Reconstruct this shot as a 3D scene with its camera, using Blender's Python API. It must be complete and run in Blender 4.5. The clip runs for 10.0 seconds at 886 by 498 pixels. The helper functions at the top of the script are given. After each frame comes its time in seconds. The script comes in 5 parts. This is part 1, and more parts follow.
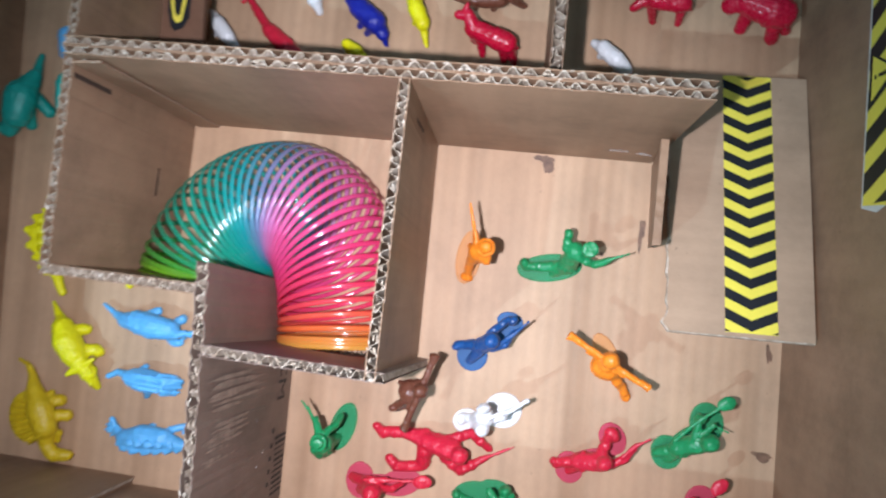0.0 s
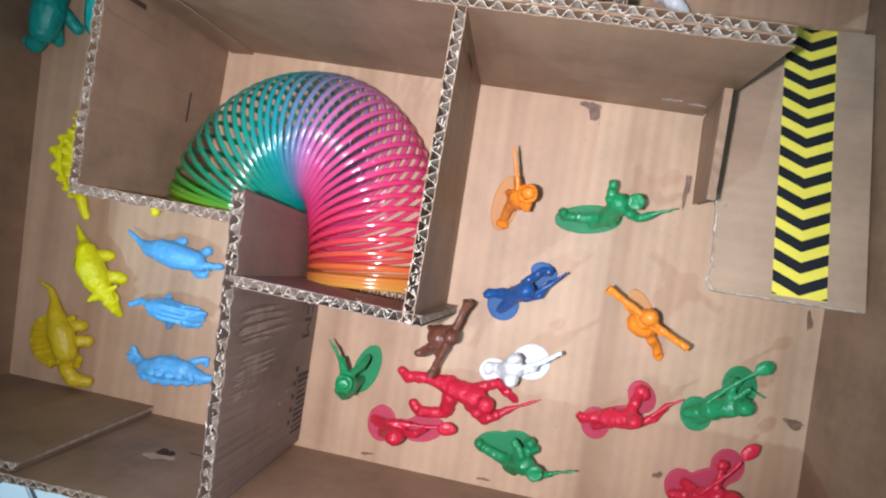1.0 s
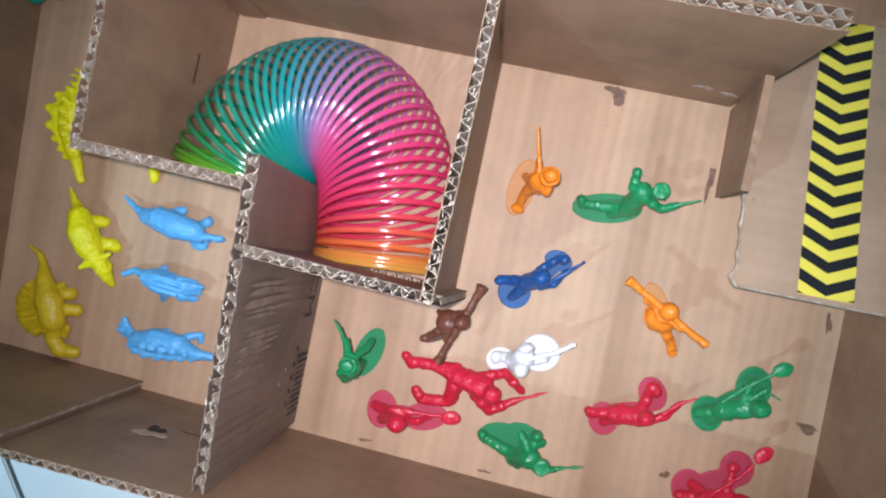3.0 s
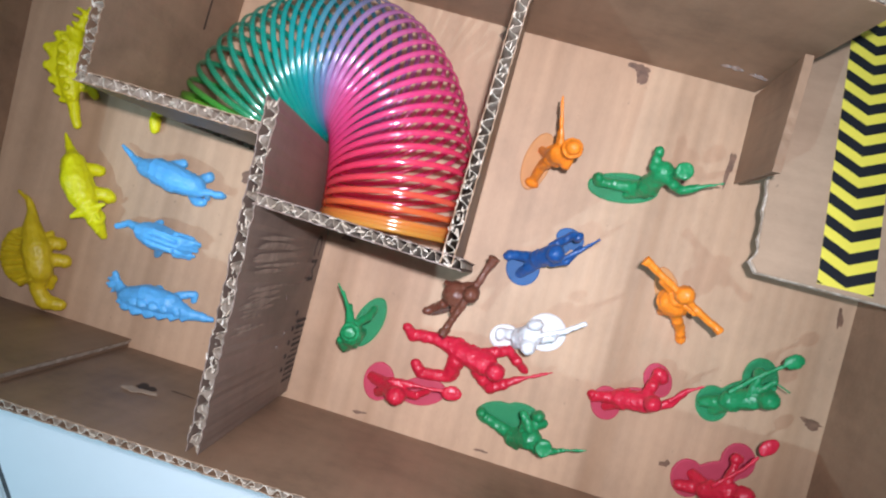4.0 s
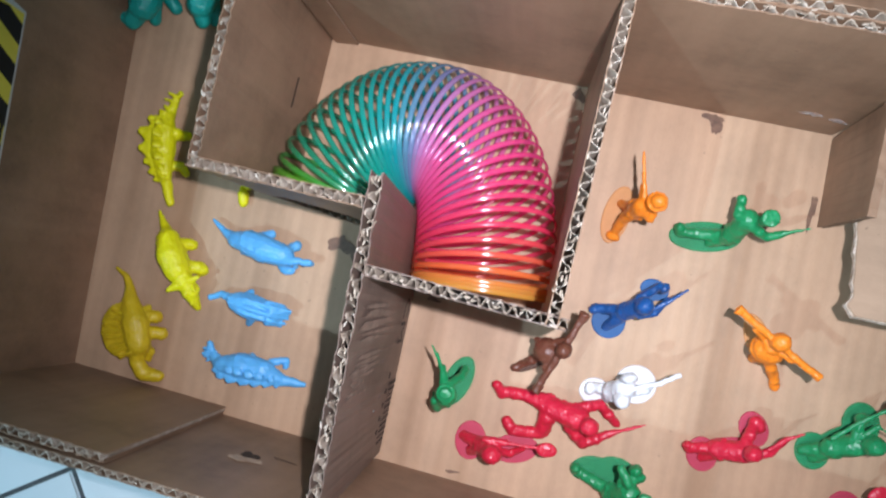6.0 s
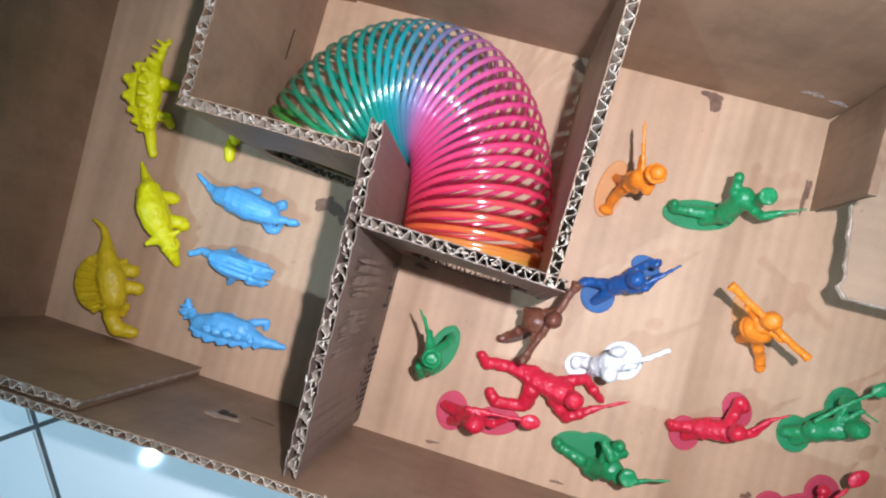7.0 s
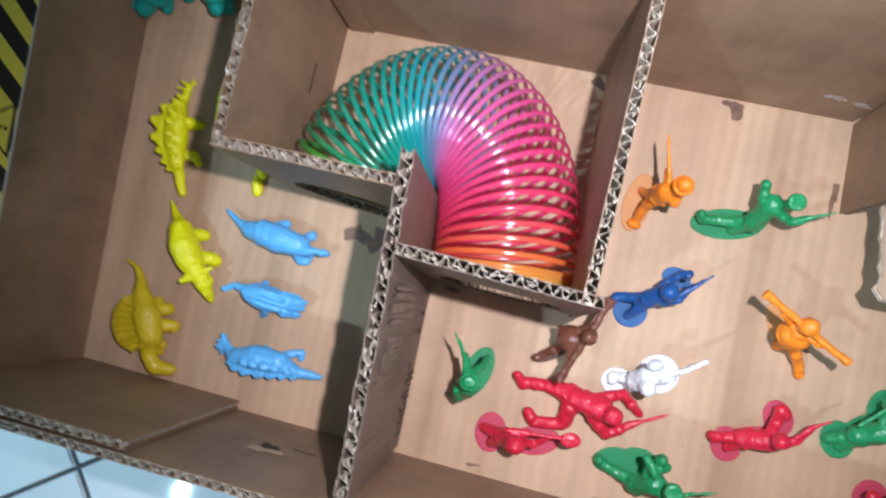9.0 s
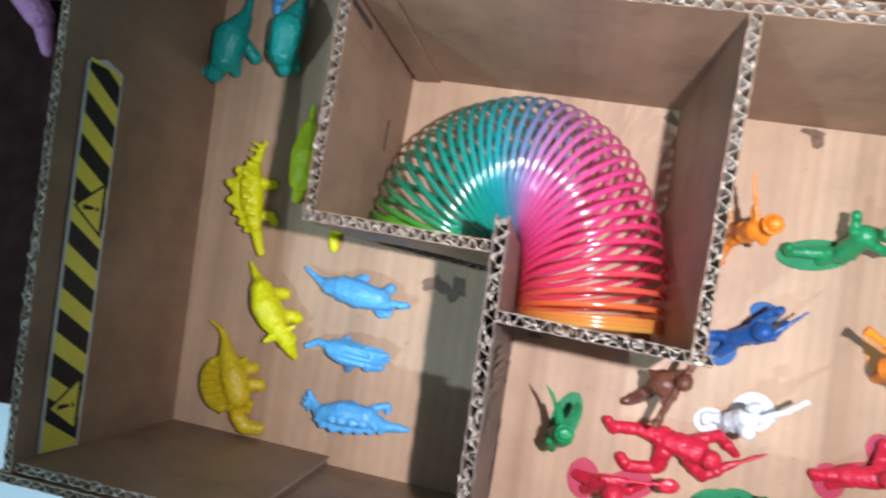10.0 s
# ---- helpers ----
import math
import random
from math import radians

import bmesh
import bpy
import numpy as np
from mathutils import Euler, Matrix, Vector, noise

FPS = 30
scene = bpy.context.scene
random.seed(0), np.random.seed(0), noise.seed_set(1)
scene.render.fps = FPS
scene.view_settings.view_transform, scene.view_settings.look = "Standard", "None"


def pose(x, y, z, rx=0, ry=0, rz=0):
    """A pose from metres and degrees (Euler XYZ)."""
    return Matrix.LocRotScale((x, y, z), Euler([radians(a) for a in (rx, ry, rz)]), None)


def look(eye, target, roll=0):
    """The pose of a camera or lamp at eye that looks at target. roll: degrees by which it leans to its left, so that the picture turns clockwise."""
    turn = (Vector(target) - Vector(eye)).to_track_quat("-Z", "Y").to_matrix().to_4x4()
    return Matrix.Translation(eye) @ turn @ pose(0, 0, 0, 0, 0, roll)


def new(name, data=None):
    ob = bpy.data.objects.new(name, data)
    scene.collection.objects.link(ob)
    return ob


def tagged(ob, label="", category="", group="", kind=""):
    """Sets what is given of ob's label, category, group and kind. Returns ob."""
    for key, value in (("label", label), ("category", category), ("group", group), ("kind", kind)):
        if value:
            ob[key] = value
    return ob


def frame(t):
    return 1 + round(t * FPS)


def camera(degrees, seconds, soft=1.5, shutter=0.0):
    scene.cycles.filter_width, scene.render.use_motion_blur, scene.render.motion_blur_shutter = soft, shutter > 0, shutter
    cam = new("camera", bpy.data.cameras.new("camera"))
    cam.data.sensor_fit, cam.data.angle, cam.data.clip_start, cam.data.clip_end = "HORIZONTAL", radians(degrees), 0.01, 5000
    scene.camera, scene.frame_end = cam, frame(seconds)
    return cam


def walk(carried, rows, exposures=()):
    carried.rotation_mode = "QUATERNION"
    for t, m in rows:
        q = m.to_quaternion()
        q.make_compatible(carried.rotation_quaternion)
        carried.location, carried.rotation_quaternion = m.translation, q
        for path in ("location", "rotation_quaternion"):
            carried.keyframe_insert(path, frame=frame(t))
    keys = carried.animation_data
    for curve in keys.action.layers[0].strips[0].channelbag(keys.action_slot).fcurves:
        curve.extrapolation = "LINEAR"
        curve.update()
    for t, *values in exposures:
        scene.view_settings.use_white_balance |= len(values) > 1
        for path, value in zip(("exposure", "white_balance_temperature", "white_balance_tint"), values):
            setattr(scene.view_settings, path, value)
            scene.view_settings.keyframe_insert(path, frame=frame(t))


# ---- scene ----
cam = camera(61.37, 10.0, soft=2.2, shutter=0.5)
PATH = [
    (0, (0.0559, -0.0816, 0.4231), (-0.1637, 0.0169, -1.5624), -60.59),
    (0.2, (0.0486, -0.0719, 0.4115), (-0.1101, -0.0058, -1.5811), -63.42),
    (0.3, (0.0454, -0.0687, 0.4078), (-0.1099, -0.0089, -1.5853), -65.03),
    (0.4, (0.0442, -0.0687, 0.4078), (-0.1308, 0.0003, -1.5833), -64.85),
    (0.5, (0.0451, -0.0704, 0.4089), (-0.1482, -0.0203, -1.5811), -70.37),
    (0.7, (0.0424, -0.0855, 0.4159), (-0.1950, -0.0854, -1.5699), -82.32),
    (0.8, (0.0393, -0.0886, 0.4138), (-0.1656, -0.1082, -1.5756), -87.12),
    (1, (0.0407, -0.0877, 0.4116), (-0.1857, -0.1170, -1.5753), -88.68),
    (1.5, (0.0373, -0.0885, 0.4047), (-0.1529, -0.1389, -1.5856), -95.34),
    (2, (0.0369, -0.0892, 0.4037), (-0.1466, -0.1361, -1.5873), -94.56),
    (2.3, (0.0367, -0.0903, 0.4048), (-0.1678, -0.1506, -1.5839), -96.11),
    (2.5, (0.0316, -0.0953, 0.4051), (-0.1959, -0.1734, -1.5804), -97.70),
    (2.7, (0.0292, -0.0936, 0.4026), (-0.1847, -0.1457, -1.5852), -92.68),
    (3.8, (0.0120, -0.1105, 0.3884), (-0.1057, -0.1404, -1.6080), -89.61),
    (4, (0.0113, -0.1112, 0.3866), (-0.1041, -0.1556, -1.6096), -96.03),
    (4.5, (0.0083, -0.1123, 0.3838), (-0.0937, -0.1686, -1.6128), -103.12),
    (4.8, (0.0088, -0.1109, 0.3821), (-0.1278, -0.1495, -1.6129), -90.00),
    (4.9, (0.0119, -0.0995, 0.3772), (-0.1630, -0.1326, -1.6148), -86.44),
    (5, (0.0036, -0.0967, 0.3849), (-0.1890, -0.0918, -1.6058), -76.03),
    (5.1, (-0.0019, -0.0920, 0.3941), (-0.2305, -0.0839, -1.5928), -76.60),
    (5.2, (-0.0066, -0.0911, 0.4000), (-0.2700, -0.0775, -1.5825), -76.61),
    (6.3, (-0.0155, -0.1234, 0.3928), (-0.2320, -0.0692, -1.5947), -62.31),
    (6.5, (-0.0191, -0.1295, 0.3908), (-0.2060, -0.0842, -1.5999), -61.82),
    (7, (-0.0183, -0.1260, 0.3880), (-0.1891, -0.0741, -1.6040), -58.18),
    (7.5, (-0.0185, -0.1323, 0.3873), (-0.2043, -0.0761, -1.6033), -58.15),
    (8, (-0.0223, -0.1330, 0.3837), (-0.1835, -0.0687, -1.6088), -53.40),
    (8.5, (-0.0244, -0.1337, 0.3814), (-0.1846, -0.0511, -1.6104), -48.64),
    (9, (-0.0253, -0.1257, 0.3912), (-0.2493, -0.0340, -1.5941), -55.85),
    (9.2, (-0.0274, -0.1191, 0.3992), (-0.2961, -0.0260, -1.5805), -60.46),
    (9.5, (-0.0355, -0.1161, 0.4047), (-0.3345, -0.0162, -1.5703), -62.29),
    (9.7, (-0.0421, -0.1145, 0.4027), (-0.3379, -0.0183, -1.5730), -63.32),
    (9.8, (-0.0453, -0.1127, 0.4011), (-0.3423, -0.0161, -1.5743), -63.34),
    (9.9, (-0.0467, -0.1106, 0.3967), (-0.3490, -0.0119, -1.5778), -63.33),
    (10, (-0.0506, -0.1086, 0.3947), (-0.3738, -0.0151, -1.5767), -65.23),
]
walk(cam, [(t, look(eye, target, roll)) for t, eye, target, roll in PATH], ((0, -0.12), (1, -0.22), (2.5, -0.30), (4.5, -0.24), (5.1, -0.30), (6.5, -0.17), (8.5, -0.13), (9.5, -0.18), (10, -0.03)))

# ---- light: the torch beside the lens, the ceiling lamp of the room ----

world = bpy.data.worlds.new("room_air")
scene.world = world
world.use_nodes = True
world.node_tree.nodes["Background"].inputs[0].default_value = (0.75, 0.85, 1.0, 1)
world.node_tree.nodes["Background"].inputs[1].default_value = 0.008


def lamp(name, kind, power, color, m, size, cone=0):
    data = bpy.data.lights.new(name, kind)
    data.energy, data.color = power, color
    if kind == "AREA":
        data.shape, data.size = "DISK", size
    else:
        data.shadow_soft_size = size
    if kind == "SPOT":
        data.spot_size, data.spot_blend = radians(cone), 1.0
    ob = new(name, data)
    ob.matrix_world = m
    return tagged(ob, kind="structure")


lamp("torch_light", "SPOT", 11.0, (0.96, 0.965, 1.11), look((0.019, -0.092, 0.425), (-0.010, -0.098, 0)), 0.004, 79)
lamp("ceiling_light", "AREA", 31, (0.50, 0.79, 1.0), look((-1.15, -1.12, 2.36), (-0.15, -0.25, 0)), 0.04)


# ---- materials ----
def material(name, build):
    m = bpy.data.materials.new(name)
    m.use_nodes = True
    nt = m.node_tree
    build(nt, nt.nodes["Principled BSDF"])
    return m


def node(nt, kind, **values):
    n = nt.nodes.new(kind)
    for key, value in values.items():
        n.inputs[key.replace("_", " ")].default_value = value
    return n


def coords(nt, scale):
    """Object coordinates, stretched by scale."""
    tc = nt.nodes.new("ShaderNodeTexCoord")
    mp = nt.nodes.new("ShaderNodeMapping")
    mp.inputs["Scale"].default_value = scale
    nt.links.new(tc.outputs["Object"], mp.inputs["Vector"])
    return mp.outputs["Vector"]


def noise_of(nt, scale, stretch=(1, 1, 1), detail=4.0, rough=0.55):
    n = node(nt, "ShaderNodeTexNoise", Scale=scale, Detail=detail, Roughness=rough)
    nt.links.new(coords(nt, stretch), n.inputs["Vector"])
    return n.outputs["Fac"]


def ramp(nt, fac, stops):
    r = nt.nodes.new("ShaderNodeValToRGB")
    els = r.color_ramp.elements
    while len(els) < len(stops):
        els.new(0.5)
    for e, (at, color) in zip(els, stops):
        e.position, e.color = at, (*color, 1)
    nt.links.new(fac, r.inputs[0])
    return r.outputs["Color"]


def mix(nt, a, b, fac, mode="MIX"):
    m = nt.nodes.new("ShaderNodeMix")
    m.data_type, m.blend_type = "RGBA", mode
    for sock, v in ((m.inputs[6], a), (m.inputs[7], b), (m.inputs[0], fac)):
        if isinstance(v, bpy.types.NodeSocket):
            nt.links.new(v, sock)
        elif isinstance(v, tuple):
            sock.default_value = (*v, 1)
        else:
            sock.default_value = v
    return m.outputs[2]


def bump(nt, bsdf, fac, strength, distance):
    b = node(nt, "ShaderNodeBump", Strength=strength, Distance=distance)
    nt.links.new(fac, b.inputs["Height"])
    nt.links.new(b.outputs["Normal"], bsdf.inputs["Normal"])


def wave_of(nt, scale, stretch, bands):
    w = nt.nodes.new("ShaderNodeTexWave")
    w.bands_direction = bands
    for key, value in (("Scale", scale), ("Distortion", 1.1), ("Detail", 2.0), ("Detail Scale", 0.25)):
        w.inputs[key].default_value = value
    nt.links.new(coords(nt, stretch), w.inputs["Vector"])
    return w.outputs["Fac"]


def cardboard(name, color, along, rough=0.75, gloss=0.25, wave=("DIAGONAL", 95, (1, 1, 0), 0.14), grain=0.22, streaks=0.35, mottle=1.0):
    """Brown kraft board: faint ribs of the fluting, fibres, blotches and small dark specks. along: the stretch that draws the ribs out."""
    def build(nt, bsdf):
        dark = tuple(c * (1 - 0.26 * mottle) for c in color)
        pale = tuple(min(1, c * (1 + 0.16 * mottle)) for c in color)
        ribs = noise_of(nt, 90, along, 2.0, 0.4)
        blot = noise_of(nt, 21, (1, 1, 1), 6.0, 0.68)
        fibre = noise_of(nt, 900, tuple(max(a, 0.3) for a in along), 3.0, 0.7)
        c = ramp(nt, blot, [(0.30, dark), (0.52, color), (0.75, pale)])
        c = mix(nt, c, ramp(nt, ribs, [(0.32, tuple(v * 0.86 for v in color)), (0.5, color), (0.68, pale)]), grain)
        c = mix(nt, c, ramp(nt, fibre, [(0.25, (0.72, 0.70, 0.68)), (0.6, (1, 1, 1))]), 0.2, "MULTIPLY")
        streak = noise_of(nt, 26, tuple(max(a, 0.015) for a in along), 3.0, 0.55)
        c = mix(nt, c, ramp(nt, streak, [(0.33, (0.74, 0.68, 0.62)), (0.47, (0.98, 0.97, 0.96)), (0.66, (1.10, 1.10, 1.10))]), streaks, "MULTIPLY")
        flutes = wave_of(nt, wave[1], wave[2], wave[0])
        c = mix(nt, c, ramp(nt, flutes, [(0.1, (0.86, 0.84, 0.82)), (0.8, (1.04, 1.04, 1.04))]), wave[3], "MULTIPLY")
        speck = noise_of(nt, 320, (1, 1, 1), 2.0, 0.5)
        c = mix(nt, c, tuple(v * 0.4 for v in color), ramp(nt, speck, [(0.735, (0, 0, 0)), (0.76, (0.5, 0.5, 0.5))]))
        nt.links.new(c, bsdf.inputs["Base Color"])
        bsdf.inputs["Roughness"].default_value = rough
        bsdf.inputs["Specular IOR Level"].default_value = gloss
        both = nt.nodes.new("ShaderNodeMath")
        both.operation = "MULTIPLY_ADD"
        nt.links.new(flutes, both.inputs[0])
        both.inputs[1].default_value = wave[3]
        nt.links.new(ribs, both.inputs[2])
        bump(nt, bsdf, both.outputs[0], 0.22, 0.0012)
    return material(name, build)


floor_board = cardboard("floor_cardboard", (0.48, 0.312, 0.195), (1, 0.04, 1), 0.55, 0.35, ("X", 47, (1, 0.05, 1), 0.24), 0.4, 1.0)
# walls browner than the floor: the weak grazing light is put into their tone
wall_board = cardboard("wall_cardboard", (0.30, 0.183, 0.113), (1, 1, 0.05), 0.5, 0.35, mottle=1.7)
# darker brown for the tall partition and the spring cell's south side
dark_board = cardboard("dark_brown_cardboard", (0.185, 0.128, 0.100), (1, 1, 0.05), 0.5, 0.4, mottle=1.7)
# flap's own board made darker: the passage's shade is put into its colour
shade_board = cardboard("shaded_brown_cardboard", (0.17, 0.088, 0.055), (0.05, 1, 1), 0.7, 0.2)
flap_board = cardboard("flap_cardboard", (0.42, 0.285, 0.19), (0.05, 1, 1), 0.7, 0.25, ("Y", 47, (0.05, 1, 1), 0.15), 0.2)


def torn(nt, bsdf):
    n = noise_of(nt, 260, (1, 1, 1), 4.0, 0.65)
    nt.links.new(ramp(nt, n, [(0.3, (0.27, 0.20, 0.14)), (0.52, (0.48, 0.39, 0.30)), (0.70, (0.70, 0.62, 0.53))]), bsdf.inputs["Base Color"])
    bsdf.inputs["Roughness"].default_value = 0.9
    bump(nt, bsdf, n, 0.5, 0.0006)


torn_board = material("torn_cardboard_edge", torn)


def plain(name, color, rough, spread=0.12, scale=120, spec=0.5):
    def build(nt, bsdf):
        n = noise_of(nt, scale)
        lo, hi = tuple(c * (1 - spread) for c in color), tuple(min(1, c * (1 + spread)) for c in color)
        nt.links.new(ramp(nt, n, [(0.3, lo), (0.7, hi)]), bsdf.inputs["Base Color"])
        bsdf.inputs["Roughness"].default_value = rough
        bsdf.inputs["Specular IOR Level"].default_value = spec
        bump(nt, bsdf, n, 0.08, 0.0006)
    return material(name, build)


def plastic(name, color, rough=0.36, soft=0.15):
    """Moulded soft toy plastic, slightly translucent, with mould marks and dust."""
    def build(nt, bsdf):
        n = noise_of(nt, 140, (1, 1, 1), 4.0, 0.6)
        m = noise_of(nt, 600, (1, 1, 1), 3.0, 0.6)
        c = ramp(nt, n, [(0.25, tuple(v * 0.82 for v in color)), (0.6, color), (0.85, tuple(min(1, v * 1.1 + 0.02) for v in color))])
        nt.links.new(c, bsdf.inputs["Base Color"])
        nt.links.new(ramp(nt, m, [(0.3, (rough - 0.08,) * 3), (0.7, (rough + 0.14,) * 3)]), bsdf.inputs["Roughness"])
        bsdf.inputs["Subsurface Weight"].default_value = soft
        bsdf.inputs["Subsurface Radius"].default_value = (0.004, 0.004, 0.004)
        bsdf.inputs["Subsurface Scale"].default_value = 0.5
        bump(nt, bsdf, n, 0.22, 0.0010)
    return material(name, build)


orange_plastic = plastic("orange_plastic", (0.88, 0.25, 0.020))
green_plastic = plastic("green_plastic", (0.010, 0.25, 0.085))
navy_plastic = plastic("blue_plastic", (0.010, 0.080, 0.27))
deepblue_plastic = plastic("deep_blue_plastic", (0.010, 0.018, 0.30))
brown_plastic = plastic("brown_plastic", (0.15, 0.050, 0.028))
white_plastic = plastic("white_plastic", (0.78, 0.79, 0.80))
red_plastic = plastic("red_plastic", (0.60, 0.016, 0.045))
crimson_plastic = plastic("crimson_plastic", (0.52, 0.006, 0.035), 0.25)
yellow_plastic = plastic("yellow_plastic", (0.78, 0.73, 0.005), 0.42)
mustard_plastic = plastic("mustard_plastic", (0.60, 0.42, 0.010), 0.45)
# yellow toy plastic with the wall's shadow put in as a greener tone
shaded_yellow_plastic = plastic("shaded_yellow_plastic", (0.50, 0.60, 0.008), 0.5)
sky_plastic = plastic("light_blue_plastic", (0.12, 0.46, 0.84), 0.42)
teal_plastic = plastic("teal_plastic", (0.003, 0.30, 0.25), 0.45)
pink_plastic = plastic("pink_plastic", (0.50, 0.20, 0.36), 0.5)


def thin_plastic(name, color, cover=0.62):
    """The thin, half clear moulded base of a figure."""
    def build(nt, bsdf):
        n = noise_of(nt, 160)
        nt.links.new(ramp(nt, n, [(0.3, tuple(v * 0.9 for v in color)), (0.7, color)]), bsdf.inputs["Base Color"])
        bsdf.inputs["Roughness"].default_value = 0.5
        bsdf.inputs["Specular IOR Level"].default_value = 0.25
        bsdf.inputs["Alpha"].default_value = cover
        bump(nt, bsdf, n, 0.15, 0.0008)
    return material(name, build)


BASES = {orange_plastic: thin_plastic("thin_orange_plastic", (0.90, 0.42, 0.16)), green_plastic: thin_plastic("thin_green_plastic", (0.02, 0.36, 0.14)), navy_plastic: thin_plastic("thin_blue_plastic", (0.03, 0.17, 0.46)),
         brown_plastic: thin_plastic("thin_brown_plastic", (0.13, 0.055, 0.035)), white_plastic: thin_plastic("thin_white_plastic", (0.84, 0.84, 0.84), 0.95), red_plastic: thin_plastic("thin_red_plastic", (0.75, 0.08, 0.15))}
tape_yellow = plain("yellow_tape", (0.82, 0.69, 0.09), 0.45, 0.06, 60, 0.35)
tape_black = plain("black_tape_print", (0.014, 0.015, 0.019), 0.5, 0.2, 60, 0.25)
tape_edge = plain("white_tape_margin", (0.62, 0.62, 0.60), 0.4, 0.08, 80)
ink = plain("black_print_on_cardboard", (0.035, 0.028, 0.024), 0.8, 0.4, 300)
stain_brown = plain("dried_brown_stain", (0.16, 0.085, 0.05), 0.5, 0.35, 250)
# dark tone that stands for the shade inside cut slits and the torn hole
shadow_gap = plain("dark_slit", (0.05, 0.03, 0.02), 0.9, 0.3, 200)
def glue_film(nt, bsdf):
    n = noise_of(nt, 330, (1, 1, 1), 3.0, 0.6)
    bsdf.inputs["Base Color"].default_value = (0.62, 0.60, 0.62, 1)
    bsdf.inputs["Roughness"].default_value = 0.16
    nt.links.new(ramp(nt, n, [(0.36, (0.06, 0.06, 0.06)), (0.66, (0.62, 0.62, 0.62))]), bsdf.inputs["Alpha"])
    bump(nt, bsdf, n, 0.3, 0.0010)


glue_white = material("dried_white_glue", glue_film)
scuffed = plain("scuffed_paper", (0.47, 0.345, 0.245), 0.6, 0.22, 90, 0.3)
tile_white = plain("white_glazed_tile", (0.86, 0.89, 0.90), 0.03, 0.03, 12, 0.28)
grout_grey = plain("dark_grey_grout", (0.09, 0.09, 0.09), 0.9, 0.3, 150)
# kept pale so the unseen room surfaces bounce soft fill into the box
room_paint = plain("pale_bounce_paint", (0.78, 0.79, 0.79), 0.9, 0.04, 5)
dark_cloth = plain("dark_brown_cloth", (0.030, 0.014, 0.012), 0.95, 0.3, 60, 0.05)


# ---- building helpers ----
def mesh_of(name, verts, faces, mat, smooth=False):
    me = bpy.data.meshes.new(name)
    me.from_pydata(verts, [], faces)
    me.materials.append(mat)
    bm = bmesh.new()
    bm.from_mesh(me)
    bmesh.ops.recalc_face_normals(bm, faces=bm.faces)
    bm.to_mesh(me)
    bm.free()
    if smooth:
        me.polygons.foreach_set("use_smooth", [True] * len(me.polygons))
    return me


def thing(name, x, y, z=0.0):
    ob = new(name)
    ob.empty_display_size = 0.01
    ob.location = (x, y, z)
    return ob


def under(ob, parent):
    ob.parent = parent
    ob.matrix_parent_inverse = Matrix.Translation(-parent.location)
    return ob


def part(name, me, parent, label=""):
    ob = under(new(name, me), parent)
    return tagged(ob, label) if label else ob


class Sheets:
    """Collects closed strips of paper into one mesh."""
    def __init__(self):
        self.v, self.f = [], []

    def strip(self, rows):
        """rows: per column the low and high points of the near and the far side (a, b, c, d), joined to a closed band."""
        start = len(self.v)
        for row in rows:
            self.v.extend(row)
        n = len(rows)
        for i in range(n - 1):
            k = start + 4 * i
            for j in range(4):
                self.f.append((k + j, k + (j + 1) % 4, k + 4 + (j + 1) % 4, k + 4 + j))
        self.f.append((start, start + 3, start + 2, start + 1))
        e = start + 4 * (n - 1)
        self.f.append((e, e + 1, e + 2, e + 3))


PLY = 0.0004


